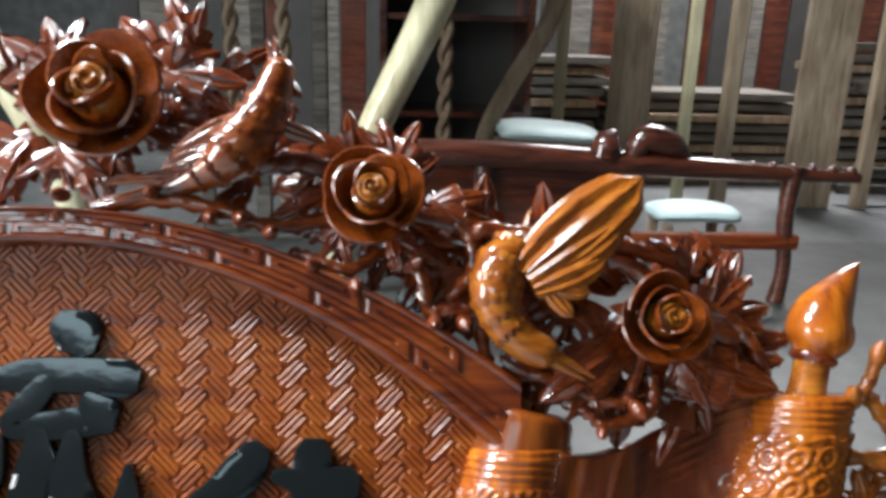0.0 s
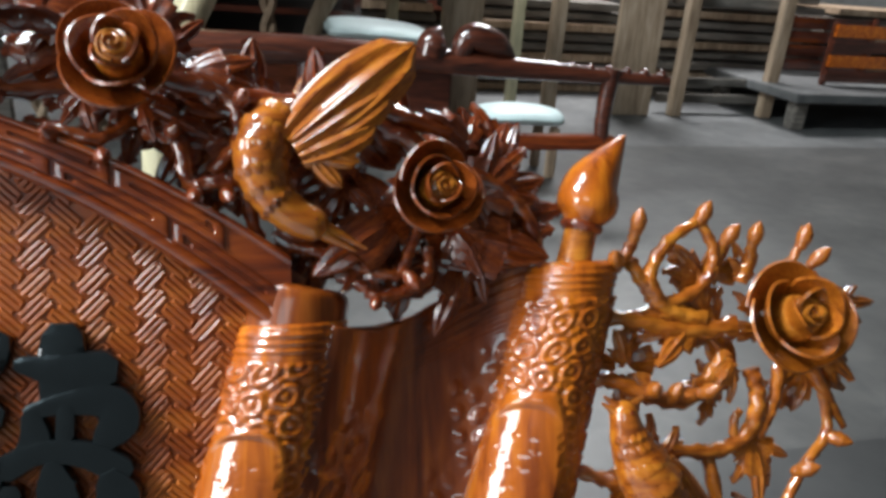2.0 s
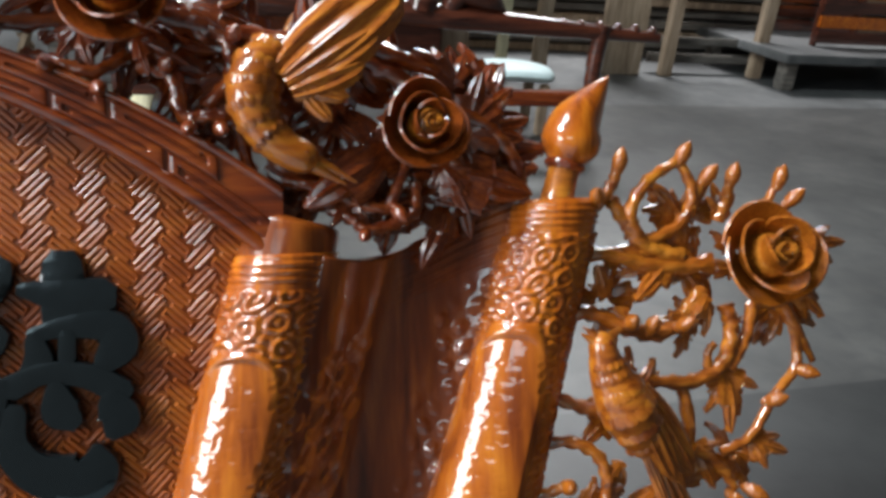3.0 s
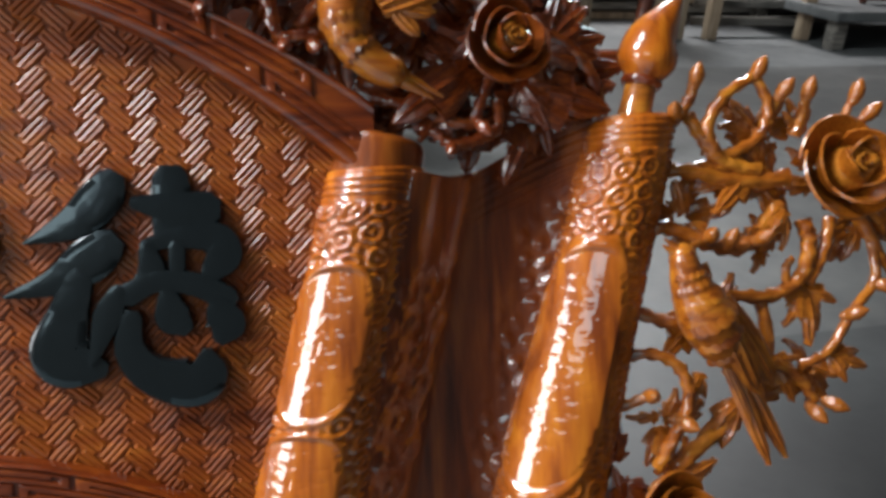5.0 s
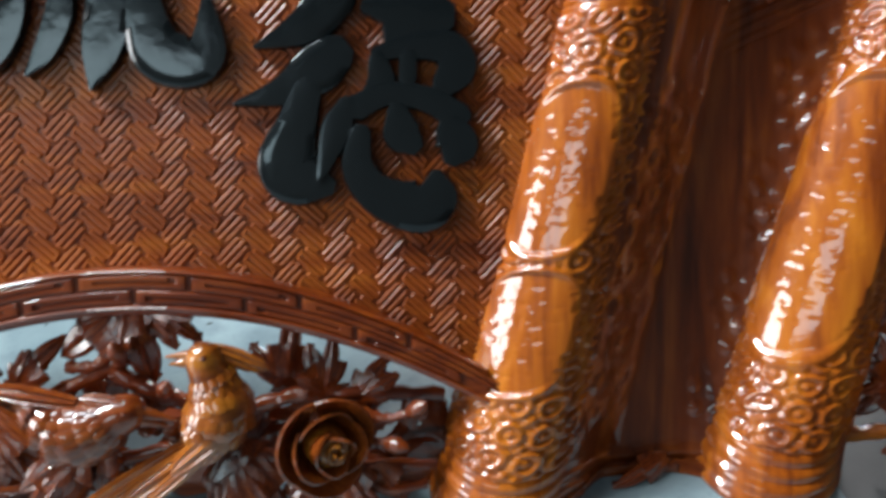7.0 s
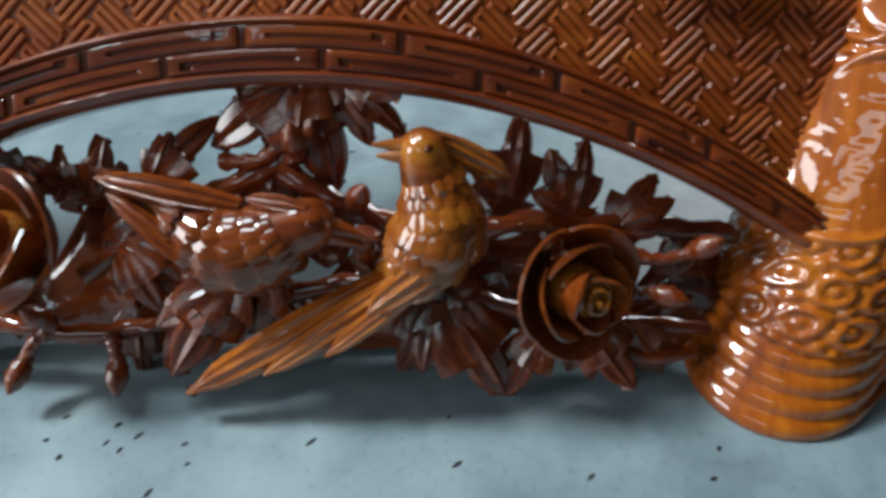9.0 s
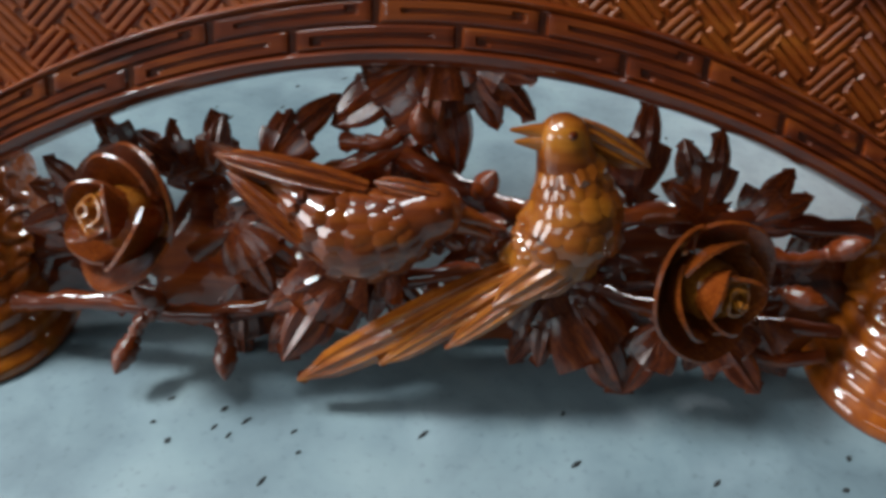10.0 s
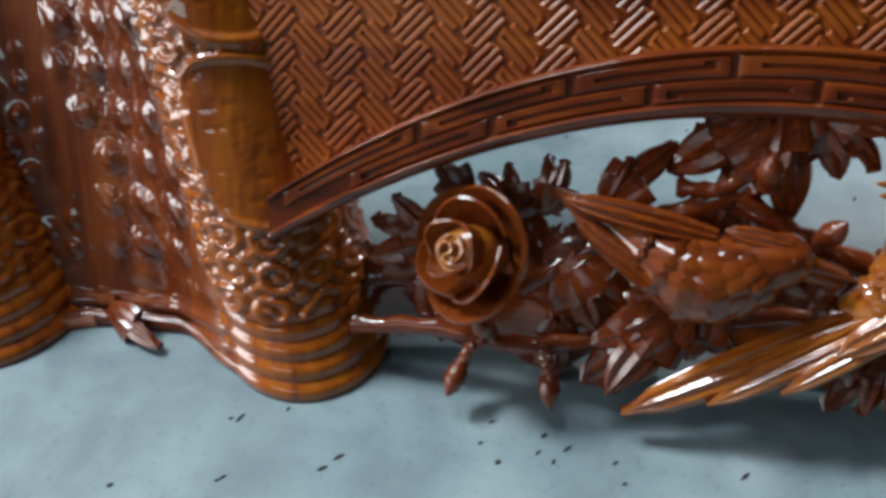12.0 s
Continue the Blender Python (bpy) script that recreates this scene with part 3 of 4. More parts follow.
# the middle sign: three drops at its side, a capped body and three legs, the last with a hook
character("written_character", [
    [(-0.317, 0.636, 0.026), (-0.303, 0.625, 0.036), (-0.296, 0.612, 0.020)],
    [(-0.388, 0.580, 0.012), (-0.350, 0.586, 0.024), (-0.300, 0.586, 0.026), (-0.253, 0.582, 0.028)],
    [(-0.330, 0.578, 0.018), (-0.350, 0.552, 0.022), (-0.356, 0.538, 0.018), (-0.310, 0.540, 0.022), (-0.272, 0.546, 0.024)],
    [(-0.290, 0.562, 0.016), (-0.276, 0.546, 0.030), (-0.268, 0.536, 0.012)],
    [(-0.372, 0.526, 0.012), (-0.376, 0.490, 0.018), (-0.392, 0.455, 0.014), (-0.408, 0.436, 0.004)],
    [(-0.334, 0.530, 0.016), (-0.334, 0.490, 0.030), (-0.344, 0.452, 0.024), (-0.354, 0.422, 0.003)],
    [(-0.301, 0.528, 0.014), (-0.302, 0.490, 0.026), (-0.294, 0.454, 0.036), (-0.268, 0.444, 0.034), (-0.250, 0.456, 0.026), (-0.248, 0.500, 0.006)],
    [(-0.456, 0.620, 0.022), (-0.440, 0.606, 0.030), (-0.430, 0.594, 0.012)],
    [(-0.466, 0.566, 0.022), (-0.450, 0.552, 0.030), (-0.440, 0.542, 0.012)],
    [(-0.464, 0.444, 0.008), (-0.446, 0.456, 0.030), (-0.424, 0.480, 0.026), (-0.402, 0.512, 0.004)],
], "raised black lacquered brush-written character on the panel")


WOOD_AMBER = wood("varnished_light_carving_wood", (0.14, 0.027, 0.003), (0.34, 0.086, 0.008), (0.50, 0.17, 0.015))
WOOD_ROSE = wood("varnished_rose_wood", (0.085, 0.014, 0.003), (0.205, 0.038, 0.005), (0.36, 0.092, 0.011))


# ---- carved roses, leaves, buds, twigs and birds ----
def petal_grid(half, r0, r1, h0, h1, curl, n=11, m=15, wave=0.2):
    """A cupped petal round the third axis: from radius r0 at its foot to r1 at its curled lip."""
    P = []
    for b in np.linspace(0, 1, n):
        row = []
        for a in np.linspace(-1, 1, m):
            edge = 1 - 0.22 * abs(a) ** 2.6 + 0.03 * math.cos(5 * a)
            k = b * edge
            r = r0 + (r1 - r0) * math.sin(k * math.pi / 2) ** 0.9 + curl * max(0, k - 0.72) / 0.28 * 0.16
            z = h0 + (h1 - h0) * k**1.3 - curl * max(0, k - 0.8) ** 2 * 1.6 + wave * math.sin(2.3 * a + b) * k * 0.3
            t = a * half * (0.55 + 0.45 * math.sin(min(1, b * 1.4) * math.pi / 2))
            row.append((math.cos(t) * r, math.sin(t) * r, z))
        P.append(row)
    return np.array(P)


def spiral_bud():
    """The tightly rolled heart of a rose."""
    P = []
    for b in np.linspace(0, 1, 7):
        row = []
        for k in range(90):
            a = k / 89
            t = a * 2 * math.pi * 2.1
            r = 0.09 + 0.25 * a
            row.append((math.cos(t) * r * (0.75 + 0.25 * b), math.sin(t) * r * (0.75 + 0.25 * b), -0.1 + b * (0.88 - 0.22 * a) + 0.02 * math.sin(3 * t)))
        P.append(row)
    core = tube([(0, 0, -0.4), (0, 0, 0.1), (0, 0, 0.45), (0, 0, 0.60)], [0.40, 0.46, 0.34, 0.05], 16)
    return join([shell(np.array(P), 0.045), core])


ROSE_HEART = mesh_of("rose_heart", *spiral_bud(), WOOD_GOLD)
PETAL_SETS = [
    (3, 1.30, 0.50, 0.38, -0.20, 0.72, 0.5, 0.0),
    (3, 1.12, 0.30, 0.72, -0.34, 0.50, 0.5, 55.0),
    (3, 1.15, 0.20, 0.98, -0.46, 0.26, 0.8, 10.0),
]
PETALS = [mesh_of("petal", *shell(petal_grid(h, r0, r1, h0, h1, c), 0.055), WOOD_ROSE) for _, h, r0, r1, h0, h1, c, _ in PETAL_SETS]


AMBER_PETALS = [me.copy() for me in PETALS]
for me in AMBER_PETALS:
    me.materials[0] = WOOD_AMBER


def rose(pos, axis, size, spin=0.0, heart=ROSE_HEART):
    core = part("rose", heart, screen, place(pos, axis, spin, size), "open carved rose with curled petals")
    for (count, *_, turn), me in zip(PETAL_SETS, AMBER_PETALS if pos[0] > 0.43 else PETALS):
        for i in range(count):
            part("petal", me, core, pose(0, 0, random.uniform(-0.04, 0.05), random.uniform(-7, 7), random.uniform(-8, 6), turn + 360 / count * i + random.uniform(-16, 16)))
    return core


def leaf_mesh(width, droop, teeth, material, fold=-0.17):
    P = []
    for s in np.linspace(0, 1, 44):
        row = []
        saw = ((1 - s) * teeth) % 1
        half = width * 2.1 * (s + 0.01) ** 0.5 * (1 - s) ** 1.05 * (1.3 - 0.7 * saw) + 0.010 * (1 - s)
        for a in np.linspace(-1, 1, 9):
            lag = 0.07 * abs(a)
            vein = 0.024 * math.cos(a * 3.0 * math.pi) * math.sin(math.pi * s)
            row.append((s - lag * (1 - s), a * half, fold * abs(a) ** 1.3 * half * 2 - droop * s * s + vein + 0.1 * math.sin(s * 3)))
        P.append(row)
    return mesh_of("leaf", *shell(np.array(P), -0.13), material)


LEAF_KINDS = ((0.25, 0.12, 1.9), (0.29, 0.05, 2.3), (0.23, 0.18, 2.6), (0.27, -0.10, 2.1))
LEAVES = [leaf_mesh(*k, WOOD) for k in LEAF_KINDS]
AMBER_LEAVES = [leaf_mesh(*k, WOOD_AMBER) for k in LEAF_KINDS]
OUTER_U = 0.43  # the carving outside the outer rod takes the amber colour
leaf_turn = [0]


def leaf(p, q, out=(0, 0.15, 1), kind=None, wide=1.0):
    leaf_turn[0] += 1
    me = (AMBER_LEAVES if p[0] > OUTER_U else LEAVES)[(leaf_turn[0] if kind is None else kind) % len(LEAVES)]
    return part("leaf", me, screen, along(p, q, out, wide))


def spray(p, tips, w=0.0, wide=1.0):
    """Several leaf lobes that fan out from one stalk."""
    for k, t in enumerate(tips):
        leaf((p[0], p[1], w), (t[0], t[1], w + 0.006 * ((k % 3) - 1)), (0.25 * ((k % 2) * 2 - 1), 0.2, 1), wide=wide)


BUD = mesh_of("bud", *join([tube([(0, 0, -0.2), (0, 0, 0.25), (0, 0, 0.8), (0, 0, 1.25), (0, 0, 1.5)], [0.14, 0.42, 0.46, 0.25, 0.03], 12, per=4, bumps=0.1), tube([(0, 0, -0.3), (0, 0, 0.0), (0, 0, 0.3)], [0.16, 0.36, 0.2], 10, per=3)]), WOOD)
AMBER_BUD = BUD.copy()
AMBER_BUD.materials[0] = WOOD_AMBER


def bud(u, v, w=0.015, size=0.02, axis=(0.1, 0.8, 0.5)):
    return part("bud", AMBER_BUD if u > OUTER_U else BUD, screen, place((u, v, w), axis, 0, size))


def twig(pts, r0, r1, name="twig"):
    rr = np.linspace(r0, r1, len(pts))
    return part(name, mesh_of(name, *tube(pts, rr, 9, per=7, bumps=0.28), WOOD_AMBER if pts[-1][0] > OUTER_U else WOOD), screen)


def feather_mesh(width, material):
    P = []
    for s in np.linspace(0, 1, 16):
        half = width * (0.35 + 0.65 * math.sin(math.pi * min(1, 0.12 + s * 0.8))) * (1 if s < 0.86 else (1 - s) / 0.14 * 0.85 + 0.15)
        P.append([(s, a * half, 0.35 * half * (1 - a * a) + 0.16 * half * math.cos(a * 3.2 * math.pi) * (1 - 0.5 * s)) for a in np.linspace(-1, 1, 17)])
    return mesh_of("feather", *shell(np.array(P), -0.04), material)


FEATHERS = {m.name: (feather_mesh(0.075, m), feather_mesh(0.16, m)) for m in (WOOD_ROSE, WOOD_AMBER)}


def bird(body, beak, crest, tail, wings, material, label, broad=1.0):
    """A carved bird: lofted body with scale plumage, beak, crest, tail and wing feathers, all as (u, v, w[, r])."""
    d = np.array(body[-1][:3]) - np.array(body[-2][:3])
    d /= np.linalg.norm(d)
    dome = [tuple(np.array(body[-1][:3]) + d * body[-1][3] * k) + (body[-1][3] * r,) for k, r in ((0.55, 0.82), (0.9, 0.42), (1.0, 0.05))]
    full = list(body) + dome
    core = tube([b[:3] for b in full], [b[3] for b in full], 20, per=7)
    ob = part("carved_bird", mesh_of("carved_bird", *core, material), screen, label=label)
    scales = []
    path = smooth_path(np.array([b for b in body]), 10)
    n = len(path)
    for row_no, i in enumerate(range(int(n * 0.2), int(n * 0.74), 5)):
        u, v, w, r = path[i]
        d = path[min(n - 1, i + 1)][:3] - path[i - 1][:3]
        d /= np.linalg.norm(d)
        side = np.cross(d, (0, 0, 1))
        side /= np.linalg.norm(side)
        out = np.cross(side, d)
        for a in np.linspace(-1.3, 1.3, 7):
            a += 0.217 * (row_no % 2)
            nrm = side * math.sin(a) + out * math.cos(a)
            c = np.array((u, v, w)) + nrm * r * 0.985
            along_s = -d
            cross = np.cross(nrm, along_s)
            rad = r * 0.27
            pts = [c + nrm * 0.0030]
            for k in range(8):
                t = k / 8 * 2 * math.pi
                pts.append(c + rad * (math.cos(t) * along_s + math.sin(t) * cross) + nrm * (0.0026 if math.cos(t) > 0.3 else -0.0014))
            F = [(0, 1 + k, 1 + (k + 1) % 8) for k in range(8)]
            scales.append((np.array(pts), F))
    part("plumage", mesh_of("plumage", *join(scales), material), ob)
    head = body[-1]
    h, tip = np.array(head[:3]), np.array(beak)
    up = np.cross(tip - h, (0, 0, 1))
    up *= (1 if up[1] > 0 else -1) / np.linalg.norm(up)
    halves = [tube([h, (h + tip) / 2 + up * 0.003 * s, h + (tip - h) * ln + up * 0.0042 * s - (0, 0.002 if s > 0 else 0, 0)], [head[3] * 0.72, head[3] * 0.30, 0.001], 12) for s, ln in ((1, 1.0), (-1, 0.88))]
    part("beak", mesh_of("beak", *join(halves), material), ob)
    eye = (head[0] + 0.15 * head[3], head[1] + 0.2 * head[3], head[2] + 0.8 * head[3])
    part("eye", mesh_of("eye", *tube([(eye[0], eye[1], eye[2] - 0.004), eye, (eye[0], eye[1], eye[2] + 0.003)], [0.0035, 0.0045, 0.001], 10), WOOD), ob)
    for p, q in crest:
        part("crest_feather", FEATHERS[material.name][1], ob, along(p, q, (0, 0.2, 1)))
    for p, q in tail:
        part("tail_feather", FEATHERS[material.name][0], ob, along(p, q, (0, 0.3, 1)))
    for p, q in wings:
        part("wing_feather", FEATHERS[material.name][1], ob, along(p, q, (0, 0.15, 1), broad))
    return ob


# lower carving: two birds between two roses
rose((-0.530, 0.120, 0.024), (-0.50, 0.25, 0.83), 0.044, 20)
rose((-0.166, 0.090, 0.024), (0.48, -0.05, 0.87), 0.044, 70)
bird([(-0.444, 0.146, 0.014, 0.008), (-0.416, 0.130, 0.024, 0.019), (-0.388, 0.117, 0.030, 0.029), (-0.362, 0.122, 0.034, 0.026), (-0.346, 0.131, 0.036, 0.0195), (-0.337, 0.134, 0.036, 0.018)],
     (-0.294, 0.122, 0.036), [((-0.336, 0.146, 0.048), (-0.374, 0.152, 0.044))],
     [((-0.412, 0.134, 0.024), (-0.484, 0.168, 0.010)), ((-0.408, 0.128, 0.028), (-0.474, 0.158, 0.016))],
     [((-0.378, 0.146, 0.040), (-0.474, 0.162, 0.026)), ((-0.402, 0.104, 0.046), (-0.466, 0.152, 0.028))], WOOD_ROSE, "carved bird with scale plumage bending forward", 0.6)
bird([(-0.290, 0.098, 0.016, 0.010), (-0.268, 0.110, 0.028, 0.023), (-0.254, 0.132, 0.036, 0.031), (-0.257, 0.155, 0.038, 0.023), (-0.262, 0.172, 0.042, 0.0175), (-0.264, 0.181, 0.044, 0.016)],
     (-0.296, 0.184, 0.050), [((-0.258, 0.190, 0.042), (-0.210, 0.166, 0.036)), ((-0.252, 0.186, 0.036), (-0.222, 0.164, 0.030))],
     [((-0.262, 0.108, 0.030), (-0.424, 0.016, 0.030)), ((-0.266, 0.106, 0.040), (-0.370, 0.032, 0.036)), ((-0.256, 0.106, 0.046), (-0.328, 0.048, 0.044))],
     [((-0.240, 0.124, 0.052), (-0.300, 0.078, 0.046)), ((-0.232, 0.130, 0.040), (-0.270, 0.086, 0.050))], WOOD_AMBER, "carved amber bird with a crest and long tail")
spray((-0.340, 0.226), [(-0.408, 0.180), (-0.394, 0.206), (-0.344, 0.172), (-0.322, 0.146)], 0.006, 1.5)
spray((-0.318, 0.226), [(-0.300, 0.180), (-0.274, 0.190), (-0.278, 0.212)], 0.008, 1.5)
spray((-0.446, 0.156), [(-0.402, 0.202), (-0.430, 0.190)], 0.006, 1.3)
spray((-0.482, 0.148), [(-0.488, 0.188), (-0.474, 0.186)], 0.002, 1.5)
spray((-0.505, 0.150), [(-0.516, 0.180), (-0.534, 0.172)], -0.004, 1.6)
spray((-0.394, 0.092), [(-0.456, 0.022), (-0.436, 0.026), (-0.448, 0.060)], 0.014, 1.5)
spray((-0.370, 0.094), [(-0.382, 0.048), (-0.360, 0.056)], 0.010, 1.6)
spray((-0.470, 0.112), [(-0.424, 0.078), (-0.436, 0.100), (-0.444, 0.066)], 0.004, 1.6)
spray((-0.256, 0.080), [(-0.286, 0.016), (-0.266, 0.024)], 0.006, 1.4)
spray((-0.248, 0.076), [(-0.242, 0.024), (-0.204, 0.006), (-0.226, 0.040)], 0.012, 1.5)
spray((-0.182, 0.054), [(-0.204, 0.006), (-0.192, 0.022)], 0.010, 1.5)
spray((-0.150, 0.056), [(-0.162, 0.020), (-0.140, 0.014), (-0.116, 0.014)], 0.006, 1.6)
spray((-0.120, 0.058), [(-0.090, 0.016)], 0.006, 1.5)
spray((-0.164, 0.132), [(-0.180, 0.180), (-0.152, 0.186), (-0.190, 0.152)], 0.002, 1.6)
spray((-0.134, 0.126), [(-0.104, 0.164), (-0.092, 0.146)], 0.0, 1.5)
spray((-0.560, 0.122), [(-0.618, 0.132), (-0.612, 0.104), (-0.596, 0.152)], -0.004, 1.5)
spray((-0.480, 0.124), [(-0.440, 0.112), (-0.446, 0.136)], 0.0, 1.7)
for u, v, ax in ((-0.084, 0.112, (0.6, 0.5, 0.6)), (-0.108, 0.084, (0.8, -0.1, 0.5)), (-0.538, 0.034, (-0.3, -0.8, 0.5)), (-0.475, 0.034, (0.1, -0.8, 0.5)), (-0.518, 0.060, (-0.4, 0.6, 0.6)), (-0.330, 0.118, (0.4, -0.2, 0.8)), (-0.310, 0.142, (0.3, 0.6, 0.6)), (-0.346, 0.176, (-0.1, 0.8, 0.5))):
    bud(u, v, 0.014, 0.017, ax)
twig([(-0.625, 0.050, -0.004), (-0.56, 0.056, 0.002), (-0.50, 0.050, 0.006), (-0.44, 0.058, 0.0), (-0.38, 0.072, -0.004), (-0.31, 0.086, -0.002), (-0.24, 0.078, 0.0), (-0.17, 0.062, 0.0), (-0.06, 0.052, -0.006)], 0.007, 0.006, "stem")
twig([(-0.50, 0.090, -0.002), (-0.44, 0.130, -0.006), (-0.38, 0.160, -0.004), (-0.345, 0.180, 0.0), (-0.338, 0.226, 0.0)], 0.007, 0.010, "stem")
twig([(-0.36, 0.165, 0.0), (-0.315, 0.140, 0.002), (-0.25, 0.120, -0.006), (-0.19, 0.130, -0.006), (-0.12, 0.128, -0.004), (-0.05, 0.122, -0.008)], 0.009, 0.007, "stem")
twig([(-0.400, 0.170, 0.0), (-0.370, 0.172, 0.004), (-0.350, 0.196, 0.002), (-0.340, 0.220, 0.0)], 0.006, 0.005)
twig([(-0.52, 0.056, 0.008), (-0.532, 0.046, 0.012), (-0.538, 0.034, 0.014)], 0.006, 0.004)
twig([(-0.48, 0.052, 0.008), (-0.477, 0.042, 0.012), (-0.475, 0.034, 0.014)], 0.006, 0.004)
twig([(-0.130, 0.112, 0.004), (-0.106, 0.106, 0.010), (-0.084, 0.112, 0.014)], 0.006, 0.004)
twig([(-0.130, 0.080, 0.004), (-0.118, 0.082, 0.010), (-0.108, 0.084, 0.014)], 0.006, 0.004)
twig([(-0.30, 0.128, 0.022), (-0.305, 0.110, 0.018), (-0.300, 0.090, 0.006)], 0.008, 0.006)
twig([(-0.14, 0.05, 0.0), (-0.11, 0.034, 0.004), (-0.07, 0.036, 0.0)], 0.007, 0.005)
# leaf-shaped feet under the hollow sheets
leaf((-0.850, 0.034, -0.030), (-0.790, 0.010, -0.012), wide=1.0)
leaf((0.180, 0.034, -0.030), (0.120, 0.010, -0.012), wide=1.0)

# carving outside the outer rod
rose((0.696, 0.486, 0.026), (-0.08, 0.22, 0.95), 0.060, 10)
rose((0.448, 0.098, 0.036), (0.2, 0.3, 0.93), 0.052, 50)
bird([(0.548, 0.262, 0.006, 0.010), (0.522, 0.290, 0.022, 0.026), (0.498, 0.328, 0.030, 0.033), (0.478, 0.366, 0.032, 0.022), (0.472, 0.388, 0.034, 0.017), (0.470, 0.398, 0.034, 0.0155)],
     (0.444, 0.418, 0.036), [((0.476, 0.404, 0.032), (0.500, 0.414, 0.028))],
     [((0.530, 0.285, 0.012), (0.584, 0.138, 0.020)), ((0.540, 0.285, 0.008), (0.612, 0.142, 0.014)), ((0.525, 0.280, 0.016), (0.560, 0.190, 0.022))],
     [((0.512, 0.345, 0.044), (0.590, 0.235, 0.024)), ((0.522, 0.330, 0.034), (0.580, 0.222, 0.018)), ((0.508, 0.330, 0.050), (0.560, 0.235, 0.034))], WOOD_AMBER, "carved bird perched with its tail hanging down")
for u, v, ax in ((0.506, 0.592, (0.05, 0.9, 0.4)), (0.480, 0.556, (-0.4, 0.5, 0.7)), (0.585, 0.600, (0.3, 0.8, 0.4)), (0.655, 0.574, (0.1, 0.9, 0.4)), (0.722, 0.570, (0.2, 0.9, 0.3)), (0.735, 0.548, (0.5, 0.6, 0.5)), (0.515, 0.412, (-0.1, 0.5, 0.8)), (0.580, 0.407, (0.2, 0.4, 0.8)), (0.700, 0.308, (0.5, 0.3, 0.7)), (0.645, 0.202, (0.2, -0.5, 0.7)), (0.668, 0.206, (0.6, -0.3, 0.6)), (0.432, 0.238, (-0.2, 0.2, 0.9)), (0.745, 0.345, (0.6, -0.2, 0.7)), (0.540, 0.404, (0.1, 0.7, 0.6)), (0.616, 0.576, (0.4, 0.7, 0.5)), (0.470, 0.205, (0.3, -0.2, 0.9))):
    bud(u, v, 0.014, 0.019, ax)
twig([(0.440, 0.548, -0.012), (0.478, 0.552, 0.006), (0.500, 0.576, 0.010), (0.506, 0.594, 0.012)], 0.009, 0.006)
twig([(0.500, 0.560, 0.006), (0.522, 0.530, 0.004), (0.545, 0.505, 0.004), (0.590, 0.490, 0.008)], 0.008, 0.010, "stem")
twig([(0.535, 0.512, 0.006), (0.523, 0.545, 0.010), (0.545, 0.580, 0.014), (0.584, 0.602, 0.014)], 0.009, 0.006)
twig([(0.545, 0.508, 0.004), (0.590, 0.530, 0.008), (0.604, 0.566, 0.012), (0.588, 0.600, 0.014)], 0.008, 0.006)
twig([(0.600, 0.536, 0.008), (0.616, 0.576, 0.012)], 0.007, 0.005)
twig([(0.640, 0.530, 0.008), (0.650, 0.556, 0.012), (0.655, 0.576, 0.014)], 0.008, 0.006)
twig([(0.700, 0.540, 0.006), (0.716, 0.560, 0.010), (0.728, 0.592, 0.012)], 0.007, 0.003)
twig([(0.650, 0.430, 0.006), (0.655, 0.400, 0.010), (0.640, 0.360, 0.012), (0.600, 0.340, 0.006), (0.545, 0.345, 0.0)], 0.010, 0.008, "stem")
twig([(0.690, 0.430, 0.006), (0.676, 0.390, 0.010), (0.650, 0.352, 0.012)], 0.008, 0.007)
twig([(0.730, 0.430, 0.006), (0.750, 0.390, 0.012), (0.772, 0.352, 0.012)], 0.010, 0.004)
twig([(0.745, 0.400, 0.010), (0.745, 0.350, 0.014), (0.710, 0.312, 0.014), (0.678, 0.268, 0.012), (0.640, 0.250, 0.006)], 0.006, 0.006)
twig([(0.600, 0.260, 0.006), (0.635, 0.235, 0.010), (0.655, 0.206, 0.012)], 0.008, 0.006)
twig([(0.625, 0.340, 0.008), (0.622, 0.372, 0.010), (0.632, 0.384, 0.010)], 0.006, 0.004)
twig([(0.395, 0.275, -0.020), (0.440, 0.285, 0.004), (0.474, 0.265, 0.012), (0.482, 0.225, 0.014), (0.462, 0.185, 0.012), (0.440, 0.150, 0.010)], 0.007, 0.008)
twig([(0.360, 0.220, -0.02), (0.405, 0.226, 0.0), (0.432, 0.238, 0.012)], 0.007, 0.006)
twig([(0.430, 0.420, -0.016), (0.470, 0.430, 0.0), (0.515, 0.410, 0.008), (0.560, 0.400, 0.006), (0.590, 0.420, 0.004), (0.620, 0.450, 0.004)], 0.009, 0.009, "stem")
twig([(0.450, 0.500, -0.014), (0.500, 0.495, 0.0), (0.560, 0.480, 0.004), (0.630, 0.480, 0.008)], 0.008, 0.012, "stem")
twig([(0.440, 0.115, 0.0), (0.490, 0.160, 0.002), (0.540, 0.190, 0.0), (0.580, 0.230, -0.002), (0.600, 0.280, 0.0), (0.590, 0.345, 0.0)], 0.010, 0.008, "stem")
twig([(0.400, 0.360, -0.018), (0.440, 0.330, -0.008), (0.480, 0.315, 0.0)], 0.008, 0.008)
spray((0.580, 0.490), [(0.500, 0.500), (0.510, 0.470), (0.524, 0.440), (0.545, 0.436), (0.520, 0.520)], 0.004, 1.1)
spray((0.650, 0.345), [(0.600, 0.340), (0.646, 0.275), (0.692, 0.326), (0.672, 0.290), (0.620, 0.300)], 0.010, 1.2)
